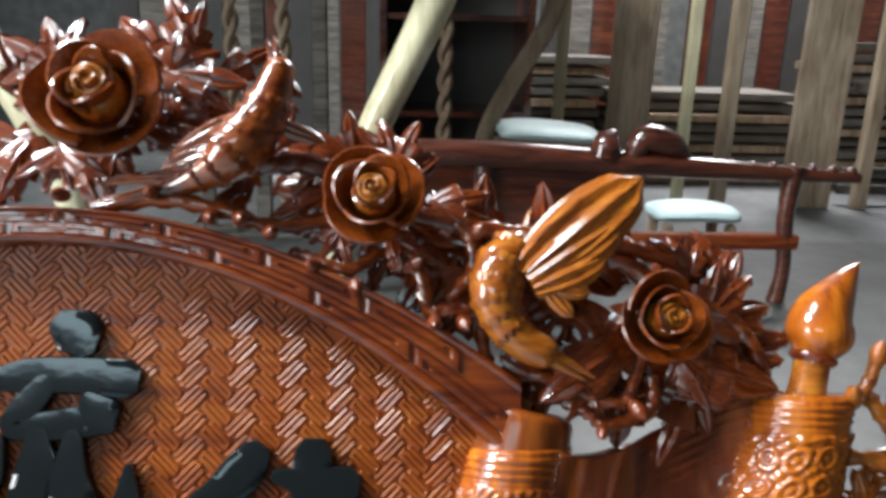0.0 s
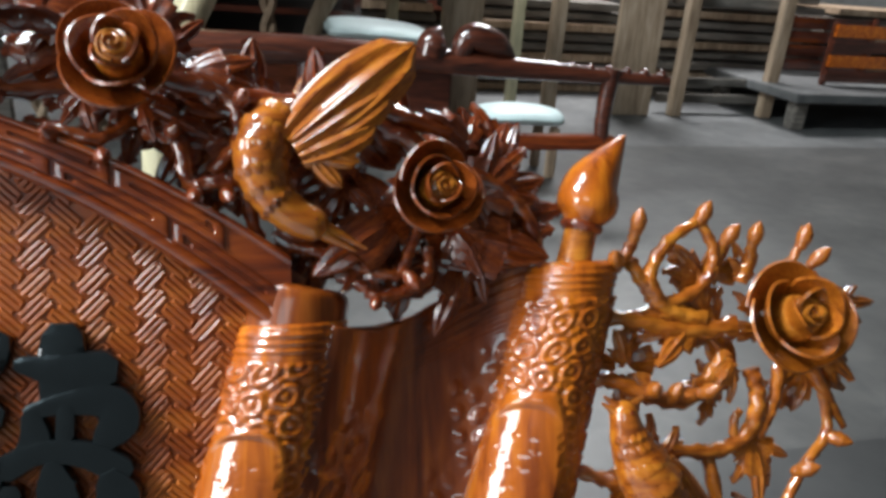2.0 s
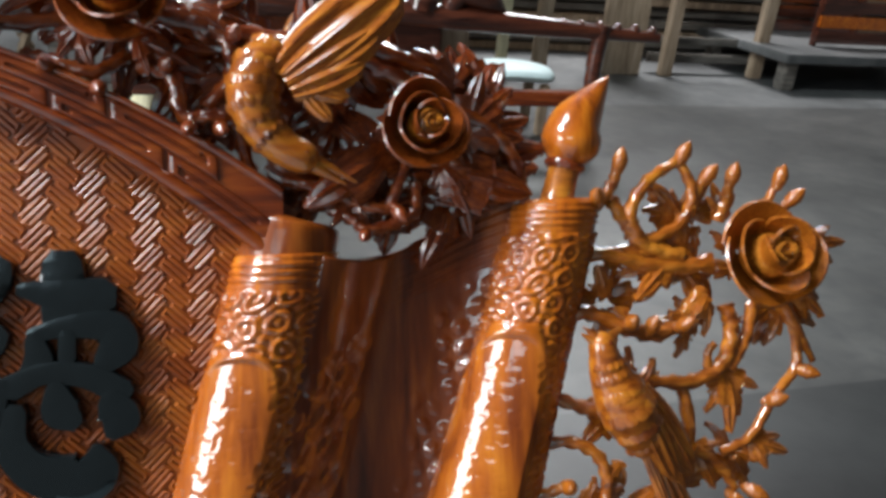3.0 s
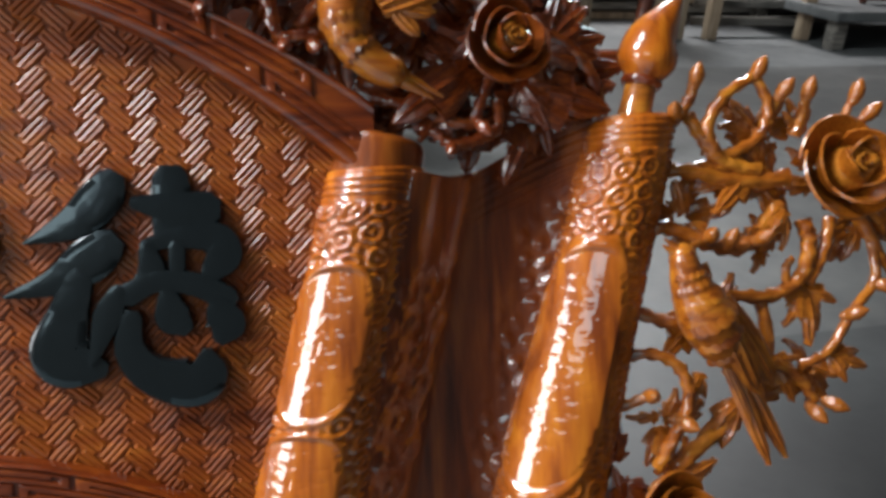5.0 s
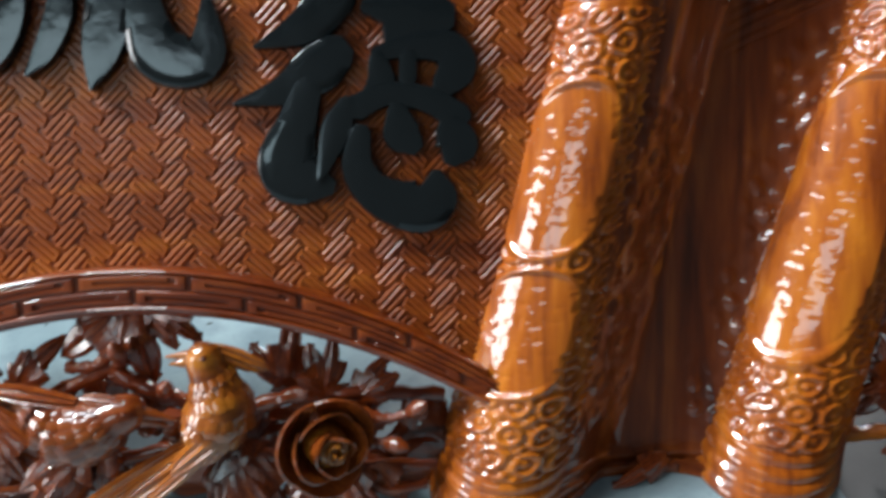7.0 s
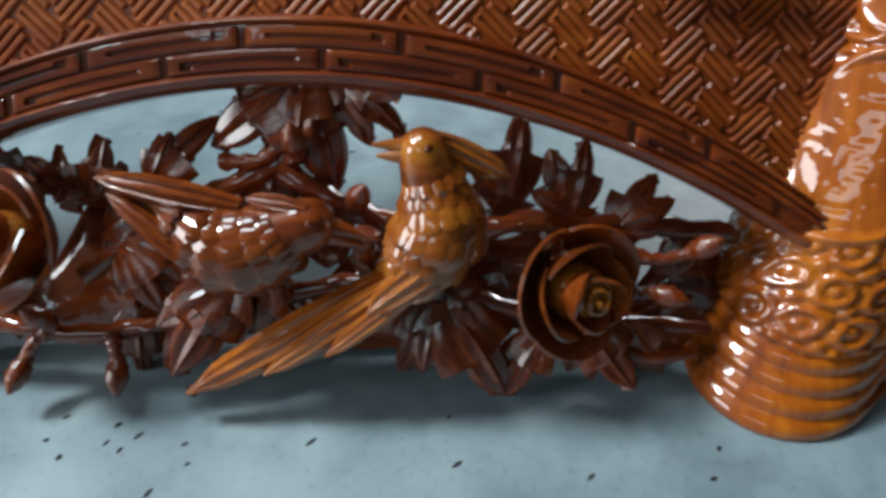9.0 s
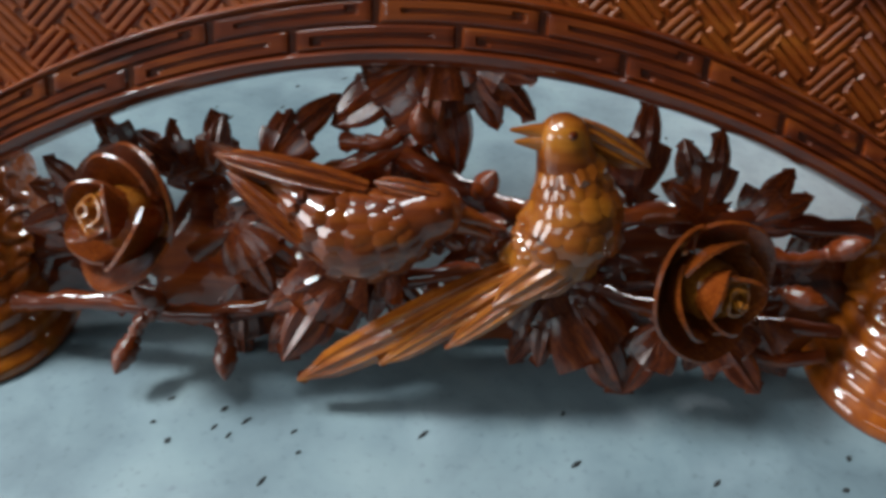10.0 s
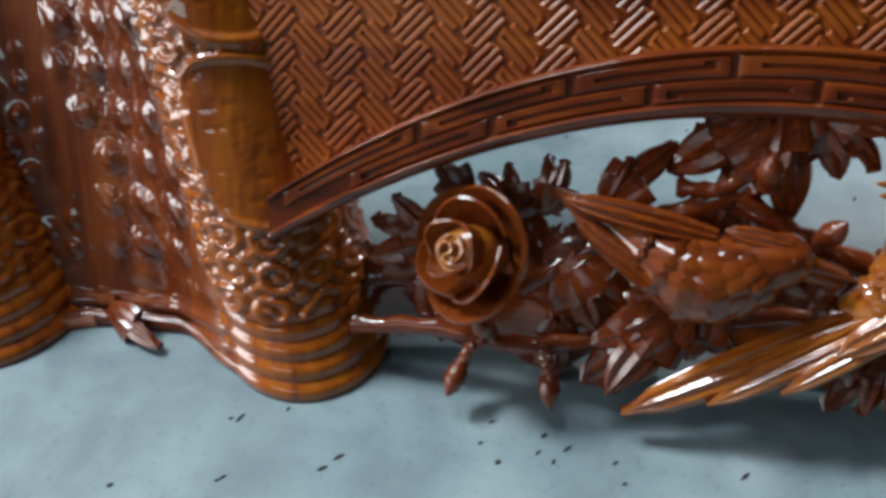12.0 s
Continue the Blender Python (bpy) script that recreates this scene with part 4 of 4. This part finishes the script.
spray((0.680, 0.262), [(0.734, 0.240), (0.728, 0.262), (0.700, 0.225)], 0.010, 1.1)
spray((0.605, 0.260), [(0.650, 0.230), (0.640, 0.262), (0.632, 0.205)], 0.004, 1.1)
spray((0.500, 0.255), [(0.488, 0.215), (0.510, 0.225), (0.475, 0.235)], 0.012, 1.0)
spray((0.555, 0.215), [(0.495, 0.165), (0.530, 0.160), (0.512, 0.190)], 0.006, 1.0)
spray((0.760, 0.500), [(0.826, 0.498), (0.815, 0.475), (0.800, 0.520)], 0.010, 1.0)
spray((0.745, 0.450), [(0.806, 0.425), (0.790, 0.405), (0.770, 0.400)], 0.006, 1.2)
spray((0.650, 0.535), [(0.640, 0.580), (0.670, 0.586), (0.622, 0.560)], 0.006, 1.1)
spray((0.600, 0.500), [(0.560, 0.540), (0.590, 0.550), (0.575, 0.460)], 0.002, 1.2)
spray((0.620, 0.440), [(0.590, 0.400), (0.620, 0.392), (0.600, 0.420)], 0.014, 1.1)
spray((0.400, 0.110), [(0.372, 0.140), (0.385, 0.160), (0.365, 0.100), (0.380, 0.080)], 0.0, 1.2)
spray((0.470, 0.130), [(0.490, 0.180), (0.520, 0.150), (0.450, 0.170)], 0.004, 1.2)
spray((0.490, 0.080), [(0.550, 0.090), (0.540, 0.060), (0.510, 0.040)], 0.006, 1.2)
spray((0.430, 0.060), [(0.400, 0.030), (0.440, 0.016), (0.470, 0.030)], 0.0, 1.1)
twig([(0.300, 0.060, -0.03), (0.36, 0.055, -0.01), (0.42, 0.060, 0.0), (0.50, 0.060, 0.0)], 0.010, 0.006, "stem")

# carving over the arch
rose((-0.016, 0.762, 0.030), (-0.05, 0.15, 0.97), 0.048, 30)
rose((0.276, 0.640, 0.026), (0.10, 0.05, 0.97), 0.044, 80)
rose((-0.290, 0.862, 0.022), (0.0, 0.1, 0.99), 0.062, 0)
bird([(0.150, 0.722, 0.002, 0.012), (0.122, 0.706, 0.018, 0.024), (0.106, 0.674, 0.028, 0.027), (0.112, 0.640, 0.032, 0.022), (0.132, 0.617, 0.034, 0.0185), (0.150, 0.607, 0.034, 0.017)],
     (0.200, 0.580, 0.036), [((0.146, 0.622, 0.036), (0.170, 0.596, 0.040))],
     [((0.140, 0.715, 0.008), (0.180, 0.752, 0.0)), ((0.135, 0.720, 0.004), (0.150, 0.760, -0.004))],
     [((0.135, 0.684, 0.042), (0.256, 0.782, 0.040)), ((0.136, 0.676, 0.046), (0.232, 0.738, 0.044)), ((0.140, 0.668, 0.050), (0.214, 0.700, 0.048)), ((0.146, 0.676, 0.050), (0.196, 0.664, 0.050)), ((0.150, 0.672, 0.050), (0.178, 0.640, 0.050))], WOOD_AMBER, "carved amber bird with a raised wing, head down", 1.45)
bird([(-0.226, 0.768, 0.010, 0.008), (-0.188, 0.784, 0.022, 0.017), (-0.152, 0.806, 0.034, 0.028), (-0.128, 0.838, 0.036, 0.026), (-0.116, 0.870, 0.038, 0.019), (-0.112, 0.886, 0.038, 0.016)],
     (-0.122, 0.924, 0.042), [((-0.112, 0.890, 0.034), (-0.090, 0.862, 0.030))],
     [((-0.190, 0.782, 0.020), (-0.300, 0.752, 0.012)), ((-0.185, 0.790, 0.016), (-0.290, 0.778, 0.010))],
     [((-0.130, 0.840, 0.050), (-0.214, 0.800, 0.036)), ((-0.122, 0.836, 0.040), (-0.066, 0.818, 0.026)), ((-0.140, 0.828, 0.050), (-0.225, 0.788, 0.030))], WOOD_ROSE, "carved bird with its head raised among flowers")
spray((0.005, 0.800), [(-0.035, 0.842), (-0.010, 0.856), (0.030, 0.850), (0.050, 0.820)], 0.0, 1.3)
spray((0.045, 0.760), [(0.105, 0.770), (0.110, 0.745), (0.095, 0.725)], 0.002, 1.3)
spray((-0.050, 0.730), [(-0.085, 0.720), (-0.070, 0.700), (-0.040, 0.690)], 0.012, 1.2)
spray((0.000, 0.722), [(0.030, 0.690), (0.050, 0.700), (0.012, 0.686)], 0.012, 1.0)
spray((0.330, 0.640), [(0.412, 0.658), (0.400, 0.630), (0.385, 0.690), (0.350, 0.704), (0.372, 0.610)], 0.0, 1.3)
spray((0.320, 0.690), [(0.335, 0.726), (0.300, 0.732), (0.270, 0.724)], -0.004, 1.3)
spray((0.236, 0.606), [(0.152, 0.574), (0.170, 0.592), (0.205, 0.566)], 0.012, 1.0)
spray((0.300, 0.600), [(0.345, 0.580), (0.370, 0.590), (0.325, 0.565), (0.290, 0.560)], 0.002, 1.2)
spray((-0.230, 0.900), [(-0.150, 0.884), (-0.180, 0.925), (-0.220, 0.945), (-0.160, 0.860)], 0.0, 1.3)
spray((-0.330, 0.810), [(-0.375, 0.778), (-0.318, 0.770), (-0.282, 0.782), (-0.350, 0.766)], 0.010, 1.2)
spray((-0.340, 0.900), [(-0.400, 0.930), (-0.360, 0.960), (-0.320, 0.955), (-0.410, 0.890)], 0.0, 1.3)
spray((-0.080, 0.800), [(-0.060, 0.770), (-0.098, 0.770), (-0.050, 0.800)], 0.0, 1.2)
for u, v, ax in ((0.244, 0.556, (0.4, -0.6, 0.6)), (0.072, 0.640, (0.2, -0.4, 0.9)), (0.046, 0.640, (-0.1, -0.3, 0.9)), (0.024, 0.694, (0.3, 0.2, 0.9)), (-0.074, 0.690, (-0.2, 0.2, 0.9)), (-0.034, 0.676, (0.1, -0.3, 0.9)), (-0.178, 0.742, (0.1, -0.2, 0.95)), (-0.150, 0.740, (0.2, -0.1, 0.95)), (-0.320, 0.762, (-0.2, -0.1, 0.95)), (-0.120, 0.724, (0.2, 0.1, 0.95)), (0.086, 0.724, (0.3, 0.4, 0.8)), (-0.236, 0.766, (0.1, -0.1, 0.95)), (-0.260, 0.790, (-0.1, 0.2, 0.95))):
    bud(u, v, 0.016, 0.016, ax)
twig([(0.128, 0.588, -0.004), (0.160, 0.580, 0.006), (0.200, 0.566, 0.010), (0.236, 0.556, 0.012), (0.250, 0.580, 0.010), (0.262, 0.606, 0.008)], 0.008, 0.006)
spray((0.205, 0.568), [(0.150, 0.556), (0.178, 0.538), (0.216, 0.534)], 0.008, 1.1)
twig([(0.100, 0.592, -0.004), (0.090, 0.640, 0.004), (0.070, 0.650, 0.012), (0.040, 0.650, 0.010), (0.030, 0.690, 0.008), (0.0, 0.700, 0.0)], 0.008, 0.008)
twig([(-0.10, 0.708, -0.004), (-0.074, 0.700, 0.010), (-0.040, 0.690, 0.012), (-0.010, 0.710, 0.0)], 0.007, 0.007)
twig([(-0.30, 0.752, 0.0), (-0.23, 0.760, 0.010), (-0.17, 0.750, 0.012), (-0.12, 0.734, 0.010), (-0.06, 0.740, 0.0)], 0.008, 0.008)
twig([(0.330, 0.560, -0.016), (0.320, 0.600, -0.004), (0.300, 0.640, 0.0), (0.260, 0.690, 0.0), (0.200, 0.720, -0.004), (0.130, 0.730, -0.004), (0.060, 0.740, 0.0), (-0.02, 0.760, 0.0)], 0.012, 0.010, "stem")
twig([(-0.02, 0.770, -0.004), (-0.08, 0.800, 0.0), (-0.13, 0.800, 0.006), (-0.20, 0.810, 0.0), (-0.28, 0.850, 0.0)], 0.012, 0.012, "stem")
twig([(0.060, 0.660, 0.0), (0.085, 0.690, 0.004), (0.080, 0.730, 0.004), (0.04, 0.75, 0.0)], 0.008, 0.007)
twig([(0.400, 0.560, -0.02), (0.390, 0.600, -0.006), (0.360, 0.640, 0.0), (0.320, 0.660, 0.0)], 0.009, 0.008)
twig([(0.190, 0.730, 0.0), (0.240, 0.720, 0.004), (0.300, 0.700, 0.0)], 0.010, 0.008)


leaf((0.236, 0.612, 0.016), (0.150, 0.558, 0.022), wide=1.2)
leaf((0.240, 0.606, 0.014), (0.182, 0.562, 0.016), wide=1.2)
twig([(0.180, 0.556, 0.0), (0.199, 0.546, 0.010), (0.216, 0.534, 0.014), (0.246, 0.540, 0.012), (0.268, 0.552, 0.008), (0.270, 0.582, 0.004)], 0.006, 0.007)
bud(0.214, 0.532, 0.016, 0.014, (-0.3, -0.4, 0.8))
spray((0.306, 0.596), [(0.404, 0.566), (0.372, 0.560), (0.330, 0.548), (0.396, 0.592)], 0.0, 1.5)
spray((0.120, 0.604), [(0.150, 0.578), (0.176, 0.590)], 0.0, 1.5)


# denser foliage carved behind the flowers
def backing(spots, w, size, count, seed):
    rnd = random.Random(seed)
    for u, v, reach in spots:
        for k in range(count):
            a = rnd.uniform(0, 2 * math.pi)
            r = reach * math.sqrt(rnd.random()) * 0.7
            p = (u + math.cos(a) * r, v + math.sin(a) * r, w + rnd.uniform(-0.01, 0.012))
            b = a + rnd.uniform(-0.9, 0.9)
            ln = size * rnd.uniform(0.7, 1.25)
            q = (p[0] + math.cos(b) * ln, p[1] + math.sin(b) * ln, p[2] + rnd.uniform(-0.012, 0.014))
            leaf(p, q, (rnd.uniform(-0.4, 0.4), rnd.uniform(-0.2, 0.5), 1), wide=rnd.uniform(1.1, 1.6))


backing([(-0.29, 0.86, 0.09), (-0.36, 0.84, 0.06), (-0.22, 0.90, 0.06), (-0.02, 0.78, 0.06), (0.05, 0.72, 0.04), (0.10, 0.69, 0.04), (0.20, 0.68, 0.06), (0.27, 0.66, 0.06), (0.33, 0.62, 0.05), (0.36, 0.66, 0.04), (0.25, 0.59, 0.04), (0.32, 0.58, 0.03), (0.17, 0.60, 0.02), (-0.14, 0.80, 0.05)], -0.022, 0.066, 10, 11)
backing([(0.70, 0.49, 0.06), (0.58, 0.48, 0.03), (0.45, 0.10, 0.05), (0.52, 0.32, 0.03), (0.40, 0.14, 0.03), (0.46, 0.20, 0.02), (0.60, 0.53, 0.03), (0.50, 0.44, 0.02), (0.62, 0.40, 0.02), (0.57, 0.22, 0.03), (0.74, 0.42, 0.02), (0.66, 0.24, 0.02)], -0.010, 0.048, 6, 12)
backing([(-0.54, 0.12, 0.045), (-0.39, 0.10, 0.04), (-0.15, 0.09, 0.05), (-0.24, 0.07, 0.04), (-0.47, 0.07, 0.03), (-0.32, 0.09, 0.03), (-0.10, 0.08, 0.03), (-0.58, 0.09, 0.02), (-0.20, 0.13, 0.02)], -0.022, 0.060, 2, 13)


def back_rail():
    """A rough thick rail that joins the two inner rods behind the lower carving, added to darken its gaps."""
    P = []
    for k in np.linspace(0, 1, 8):
        row = []
        for u in np.linspace(-0.635, -0.045, 90):
            d = u - MID
            hi = 0.100 + 0.030 * math.sin(17 * u + 1) * math.sin(41 * u) + 0.012 * math.sin(73 * u) + 0.10 * d * d
            lo = 0.030 + 0.012 * math.sin(29 * u) + 0.006 * math.sin(83 * u)
            row.append((u, lo + (hi - lo) * k, -0.040 + 0.012 * math.sin(math.pi * k) + 0.003 * math.sin(60 * u + 9 * k)))
        P.append(row)
    return mesh_of("back_rail", *shell(np.array(P), 0.02), WOOD)


# made-up rail that blocks light and keeps the openings below dark
part("back_rail", back_rail(), screen, label="rough rail added behind the lower carving to darken its gaps")


# ---- the workshop behind: unfinished furniture ----
def box_mesh(name, sx, sy, sz, material, bevel=0.006):
    bm = bmesh.new()
    bmesh.ops.create_cube(bm, size=1.0)
    for v in bm.verts:
        v.co = Vector((v.co.x * sx, v.co.y * sy, (v.co.z + 0.5) * sz))
    bmesh.ops.bevel(bm, geom=bm.edges[:], offset=min(bevel, sx / 4, sy / 4, sz / 4), segments=2, affect="EDGES")
    return bm_mesh(name, bm, material)


def box_part(name, x, y, z, sx, sy, sz, material, parent, rx=0, ry=0, rz=0, label=""):
    return part(name, box_mesh(name, sx, sy, sz, material), parent, pose(x, y, z, rx, ry, rz), label)


def thing(name, x, y, z, label, category, group="", rz=0):
    ob = tagged(new(name), label, category, group)
    ob.matrix_world = pose(x, y, z, 0, 0, rz)
    return ob


# a row of raw upright frames
frame_rack = thing("cabinet_frame", 1.6, 3.62, 0, "unfinished pale wooden cabinet frame with upright posts", "cabinet")
for x, w, d, mat_ in ((-0.76, 0.055, 0.05, WOOD_BRIGHT), (-0.40, 0.215, 0.03, WOOD_PALE), (-0.10, 0.055, 0.05, WOOD_BRIGHT), (0.12, 0.075, 0.06, WOOD_PALE), (0.60, 0.27, 0.03, WOOD_PALE), (0.90, 0.070, 0.06, WOOD_PALE), (1.50, 0.075, 0.06, WOOD_PALE)):
    box_part("post" if w < 0.1 else "board", x, 0, 0, w, d, 1.9, mat_, frame_rack)
box_part("top_rail", 0.4, 0.012, 1.9, 2.5, 0.07, 0.09, WOOD_PALE, frame_rack)
box_part("bottom_rail", 1.2, 0.09, 0.16, 0.75, 0.03, 0.045, WOOD_GREY, frame_rack)
box_part("bottom_rail", 1.2, 0.09, 0.06, 0.75, 0.03, 0.05, WOOD_GREY, frame_rack)
box_part("middle_rail", 1.2, 0.09, 0.60, 0.75, 0.03, 0.06, WOOD_GREY, frame_rack)

# stacked boards behind the frame
for k, (x, y, n) in enumerate(((1.9, 4.5, 9), (3.2, 4.4, 14), (0.7, 4.6, 12), (4.6, 4.6, 10))):
    pile = thing("board_stack", x, y, 0, "pile of rough grey sawn boards stacked on the floor", "timber", "board piles")
    rnd = random.Random(k)
    for i in range(n):
        box_part("board", rnd.uniform(-0.05, 0.05), rnd.uniform(-0.04, 0.04), i * 0.062, 1.15 + rnd.uniform(-0.1, 0.1), 0.5, 0.045, WOOD_GREY if (i + k) % 3 else WOOD_PALE, pile, rz=rnd.uniform(-2, 2))
# sheets leaning on the far wall
for k, x in enumerate((-1.6, -0.5, 0.6, 1.7, 2.9, 4.1)):
    sheet = thing("leaning_panel", x, 6.0, 0, "tall dark boarded panel standing upright", "panel", "standing panels")
    for i in range(5):
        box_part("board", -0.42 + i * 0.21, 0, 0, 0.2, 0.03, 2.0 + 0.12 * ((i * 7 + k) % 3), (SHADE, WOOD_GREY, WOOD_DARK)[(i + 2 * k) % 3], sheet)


# a dark low bench frame with a beaded top rail
bench = thing("bench_frame", 0.66, 2.2, 0, "dark red carved bench frame with a beaded rail", "bench")
beads = [tube([(-0.90, 0, 0.495), (-0.3, 0, 0.490), (0.3, 0, 0.460), (0.88, 0, 0.432)], [0.044, 0.044, 0.036, 0.018], 12)]
for i in range(26):
    x = -0.85 + i * 0.068
    z = 0.515 - 0.036 * (x + 0.9)
    r = 0.024 - 0.006 * (x + 0.9) / 1.8
    beads.append(tube([(x - r, 0, z), (x, 0, z + 0.002), (x + r, 0, z)], [0.008, r, 0.008], 10, per=4))
part("beaded_rail", mesh_of("beaded_rail", *join(beads), WOOD_DARK), bench, label="dark beaded top rail")
box_part("apron", -0.40, 0.02, 0.20, 1.0, 0.025, 0.27, WOOD_DARK, bench)
box_part("lower_rail", 0.15, 0.0, 0.19, 1.1, 0.05, 0.05, WOOD, bench)
for x in (-0.36, 0.66):
    part("leg", mesh_of("leg", *tube([(x, 0, 0.0), (x + 0.01, 0, 0.12), (x - 0.01, 0, 0.3), (x, 0, 0.47)], [0.030, 0.024, 0.028, 0.030], 12), WOOD_DARK), bench)
part("carved_knob", mesh_of("carved_knob", *join([tube([(0.02, 0, 0.49), (0.03, 0, 0.54), (0.05, 0, 0.575)], [0.05, 0.045, 0.008], 12), tube([(0.11, 0, 0.49), (0.15, 0, 0.55), (0.24, 0, 0.53), (0.30, 0, 0.49)], [0.03, 0.045, 0.04, 0.01], 12)]), WOOD_DARK), bench)

# a chair wrapped in pale film
chair = thing("chair", 0.62, 2.85, 0, "unfinished pale chair with a film-wrapped seat", "chair")
part("seat", mesh_of("seat", *tube([(-0.2, 0, 0.485), (-0.17, 0, 0.49), (0.0, 0, 0.488), (0.17, 0, 0.475), (0.2, 0, 0.47)], [0.03, 0.16, 0.19, 0.16, 0.03], 20, flat=0.2), PALE_CLOTH), chair, label="pale blue film-wrapped seat")
for x, top in ((-0.24, 1.05), (0.19, 0.47)):
    pts = [(x, 0, 0), (x - 0.02, 0, 0.25), (x, 0, 0.47)] + ([(x + 0.10, 0, 0.68), (x + 0.22, 0, 0.88), (x + 0.27, 0, 1.05)] if top > 0.5 else [])
    part("leg", mesh_of("leg", *tube(pts, np.linspace(0.028, 0.042, len(pts)), 12), WOOD_PALE), chair)
box_part("apron", -0.02, 0, 0.40, 0.4, 0.03, 0.06, WOOD_PALE, chair)

# low stool with a pale pad
stool = thing("stool", 1.14, 2.55, 0, "low stool with a pale blue wrapped pad", "stool")
part("pad", mesh_of("pad", *tube([(-0.17, 0, 0.225), (-0.14, 0, 0.23), (0.0, 0, 0.235), (0.14, 0, 0.225), (0.17, 0, 0.22)], [0.02, 0.10, 0.12, 0.10, 0.02], 18, flat=0.3), PALE_CLOTH), stool)
for x in (-0.12, 0.12):
    for y in (-0.08, 0.08):
        box_part("leg", x, y, 0, 0.035, 0.035, 0.20, WOOD_PALE, stool)

# an altar table with bowed pale legs
table = thing("altar_table", 0.1, 2.5, 0, "raw altar table with thick bowed planed legs", "table")
for x, d in ((-0.16, 0.32), (-1.3, -0.3)):
    part("leg", mesh_of("leg", *tube([(x - 0.12 * d / 0.32, 0, 0.0), (x - 0.10 * d / 0.32, 0, 0.25), (x, 0, 0.52), (x + 0.5 * d, 0, 0.85), (x + 0.9 * d, 0, 1.15), (x + d, 0, 1.3)], [0.05, 0.052, 0.056, 0.062, 0.066, 0.07], 18), WOOD_BRIGHT), table, label="planed pale bowed leg")
box_part("tabletop", -0.7, 0.1, 1.3, 2.2, 0.7, 0.06, WOOD_PALE, table)


def twisted(parent, x, y, z0, z1, r):
    pieces = []
    for ph in (0, math.pi):
        n = 40
        pts = [(x + math.cos(ph + i * 0.9) * r * 0.55, y + math.sin(ph + i * 0.9) * r * 0.55, z0 + (z1 - z0) * i / (n - 1)) for i in range(n)]
        pieces.append(tube(pts, [r * 0.55] * n, 7, per=2))
    return part("twisted_post", mesh_of("twisted_post", *join(pieces), WOOD_PALE), parent)


rack = thing("carved_partition", -0.2, 2.95, 0, "grey unfinished partition with twisted carved posts", "partition")
for x in (-0.42, -0.22, 0.42):
    twisted(rack, x, 0, 0.05, 1.2, 0.03)
for x in (-0.55, -0.32, -0.08):
    box_part("stile", x, 0.03, 0.0, 0.06, 0.04, 1.3, WOOD_GREY, rack)
box_part("rail", -0.05, 0.03, 0.0, 1.1, 0.06, 0.05, WOOD_GREY, rack)
box_part("rail", -0.05, 0.03, 1.2, 1.1, 0.06, 0.05, WOOD_GREY, rack)

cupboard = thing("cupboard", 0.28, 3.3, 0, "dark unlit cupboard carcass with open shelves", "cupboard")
# the unlit depth of the carcass is put into this board's near-black colour
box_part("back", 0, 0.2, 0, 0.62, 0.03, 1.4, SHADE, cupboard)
for x in (-0.31, 0.31):
    box_part("side", x, 0, 0, 0.03, 0.4, 1.4, WOOD_DARK, cupboard)
for z in (0.1, 0.5, 0.9, 1.37):
    box_part("shelf", 0, 0, z, 0.59, 0.38, 0.025, WOOD_DARK, cupboard)

# a low platform and planks to the side
platform = thing("low_platform", 3.75, 3.7, 0, "low platform with a pale dusty top", "platform")
box_part("top", 0, 0, 0.16, 1.5, 0.9, 0.05, CEMENT_PALE, platform)
for x in (-0.65, 0.65):
    for y in (-0.35, 0.35):
        box_part("leg", x, y, 0, 0.08, 0.08, 0.16, WOOD_GREY, platform)
crate = thing("crate", 3.75, 3.8, 0.21, "brown wooden crate of offcuts on the low platform", "crate")
for i in range(4):
    box_part("slat", 0, -0.25, 0.02 + i * 0.085, 0.7, 0.02, 0.07, WOOD_ROD if i % 2 else WOOD_DARK, crate)
    box_part("slat", 0, 0.2, 0.02 + i * 0.085, 0.7, 0.02, 0.07, WOOD_DARK, crate)
for x in (-0.33, 0.33):
    for y in (-0.225, 0.175):
        box_part("corner_post", x, y, 0, 0.04, 0.03, 0.36, WOOD_DARK, crate)

# ---- small dents and crumbs on the floor ----
def crumbs():
    rnd = random.Random(4)
    spots = [(-0.513, 0.31), (-0.475, 0.303), (-0.478, 0.288), (-0.458, 0.294), (-0.467, 0.282), (-0.425, 0.287), (-0.419, 0.271), (-0.519, 0.29), (-0.505, 0.276), (-0.438, 0.249), (-0.34, 0.289), (-0.246, 0.311), (-0.063, 0.284), (-0.695, 0.233), (-0.692, 0.236), (-0.667, 0.30), (-0.7, 0.287), (-0.616, 0.264), (-0.625, 0.253), (-0.768, 0.218)]
    spots += [(rnd.uniform(-0.9, 0.0), rnd.uniform(0.10, 0.30)) for _ in range(14)] + [(rnd.uniform(-0.6, -0.1), rnd.uniform(0.62, 0.95)) for _ in range(30)]
    pieces = []
    for x, y in spots:
        ln, wd, a = rnd.uniform(0.002, 0.0048), rnd.uniform(0.0009, 0.0018), rnd.gauss(0.8, 0.35)
        d = (math.cos(a) * ln, math.sin(a) * ln)
        pieces.append(tube([(x - d[0], y - d[1], 0.0004), (x, y, 0.0006), (x + d[0], y + d[1], 0.0004)], [0.0004, wd, 0.0003], 7, per=3, flat=0.4))
    ob = new("floor_crumbs", mesh_of("floor_crumbs", *join(pieces), PIT))
    return tagged(ob, "small dark crumbs and dents scattered on cement", "crumbs", kind="stuff")


crumbs()
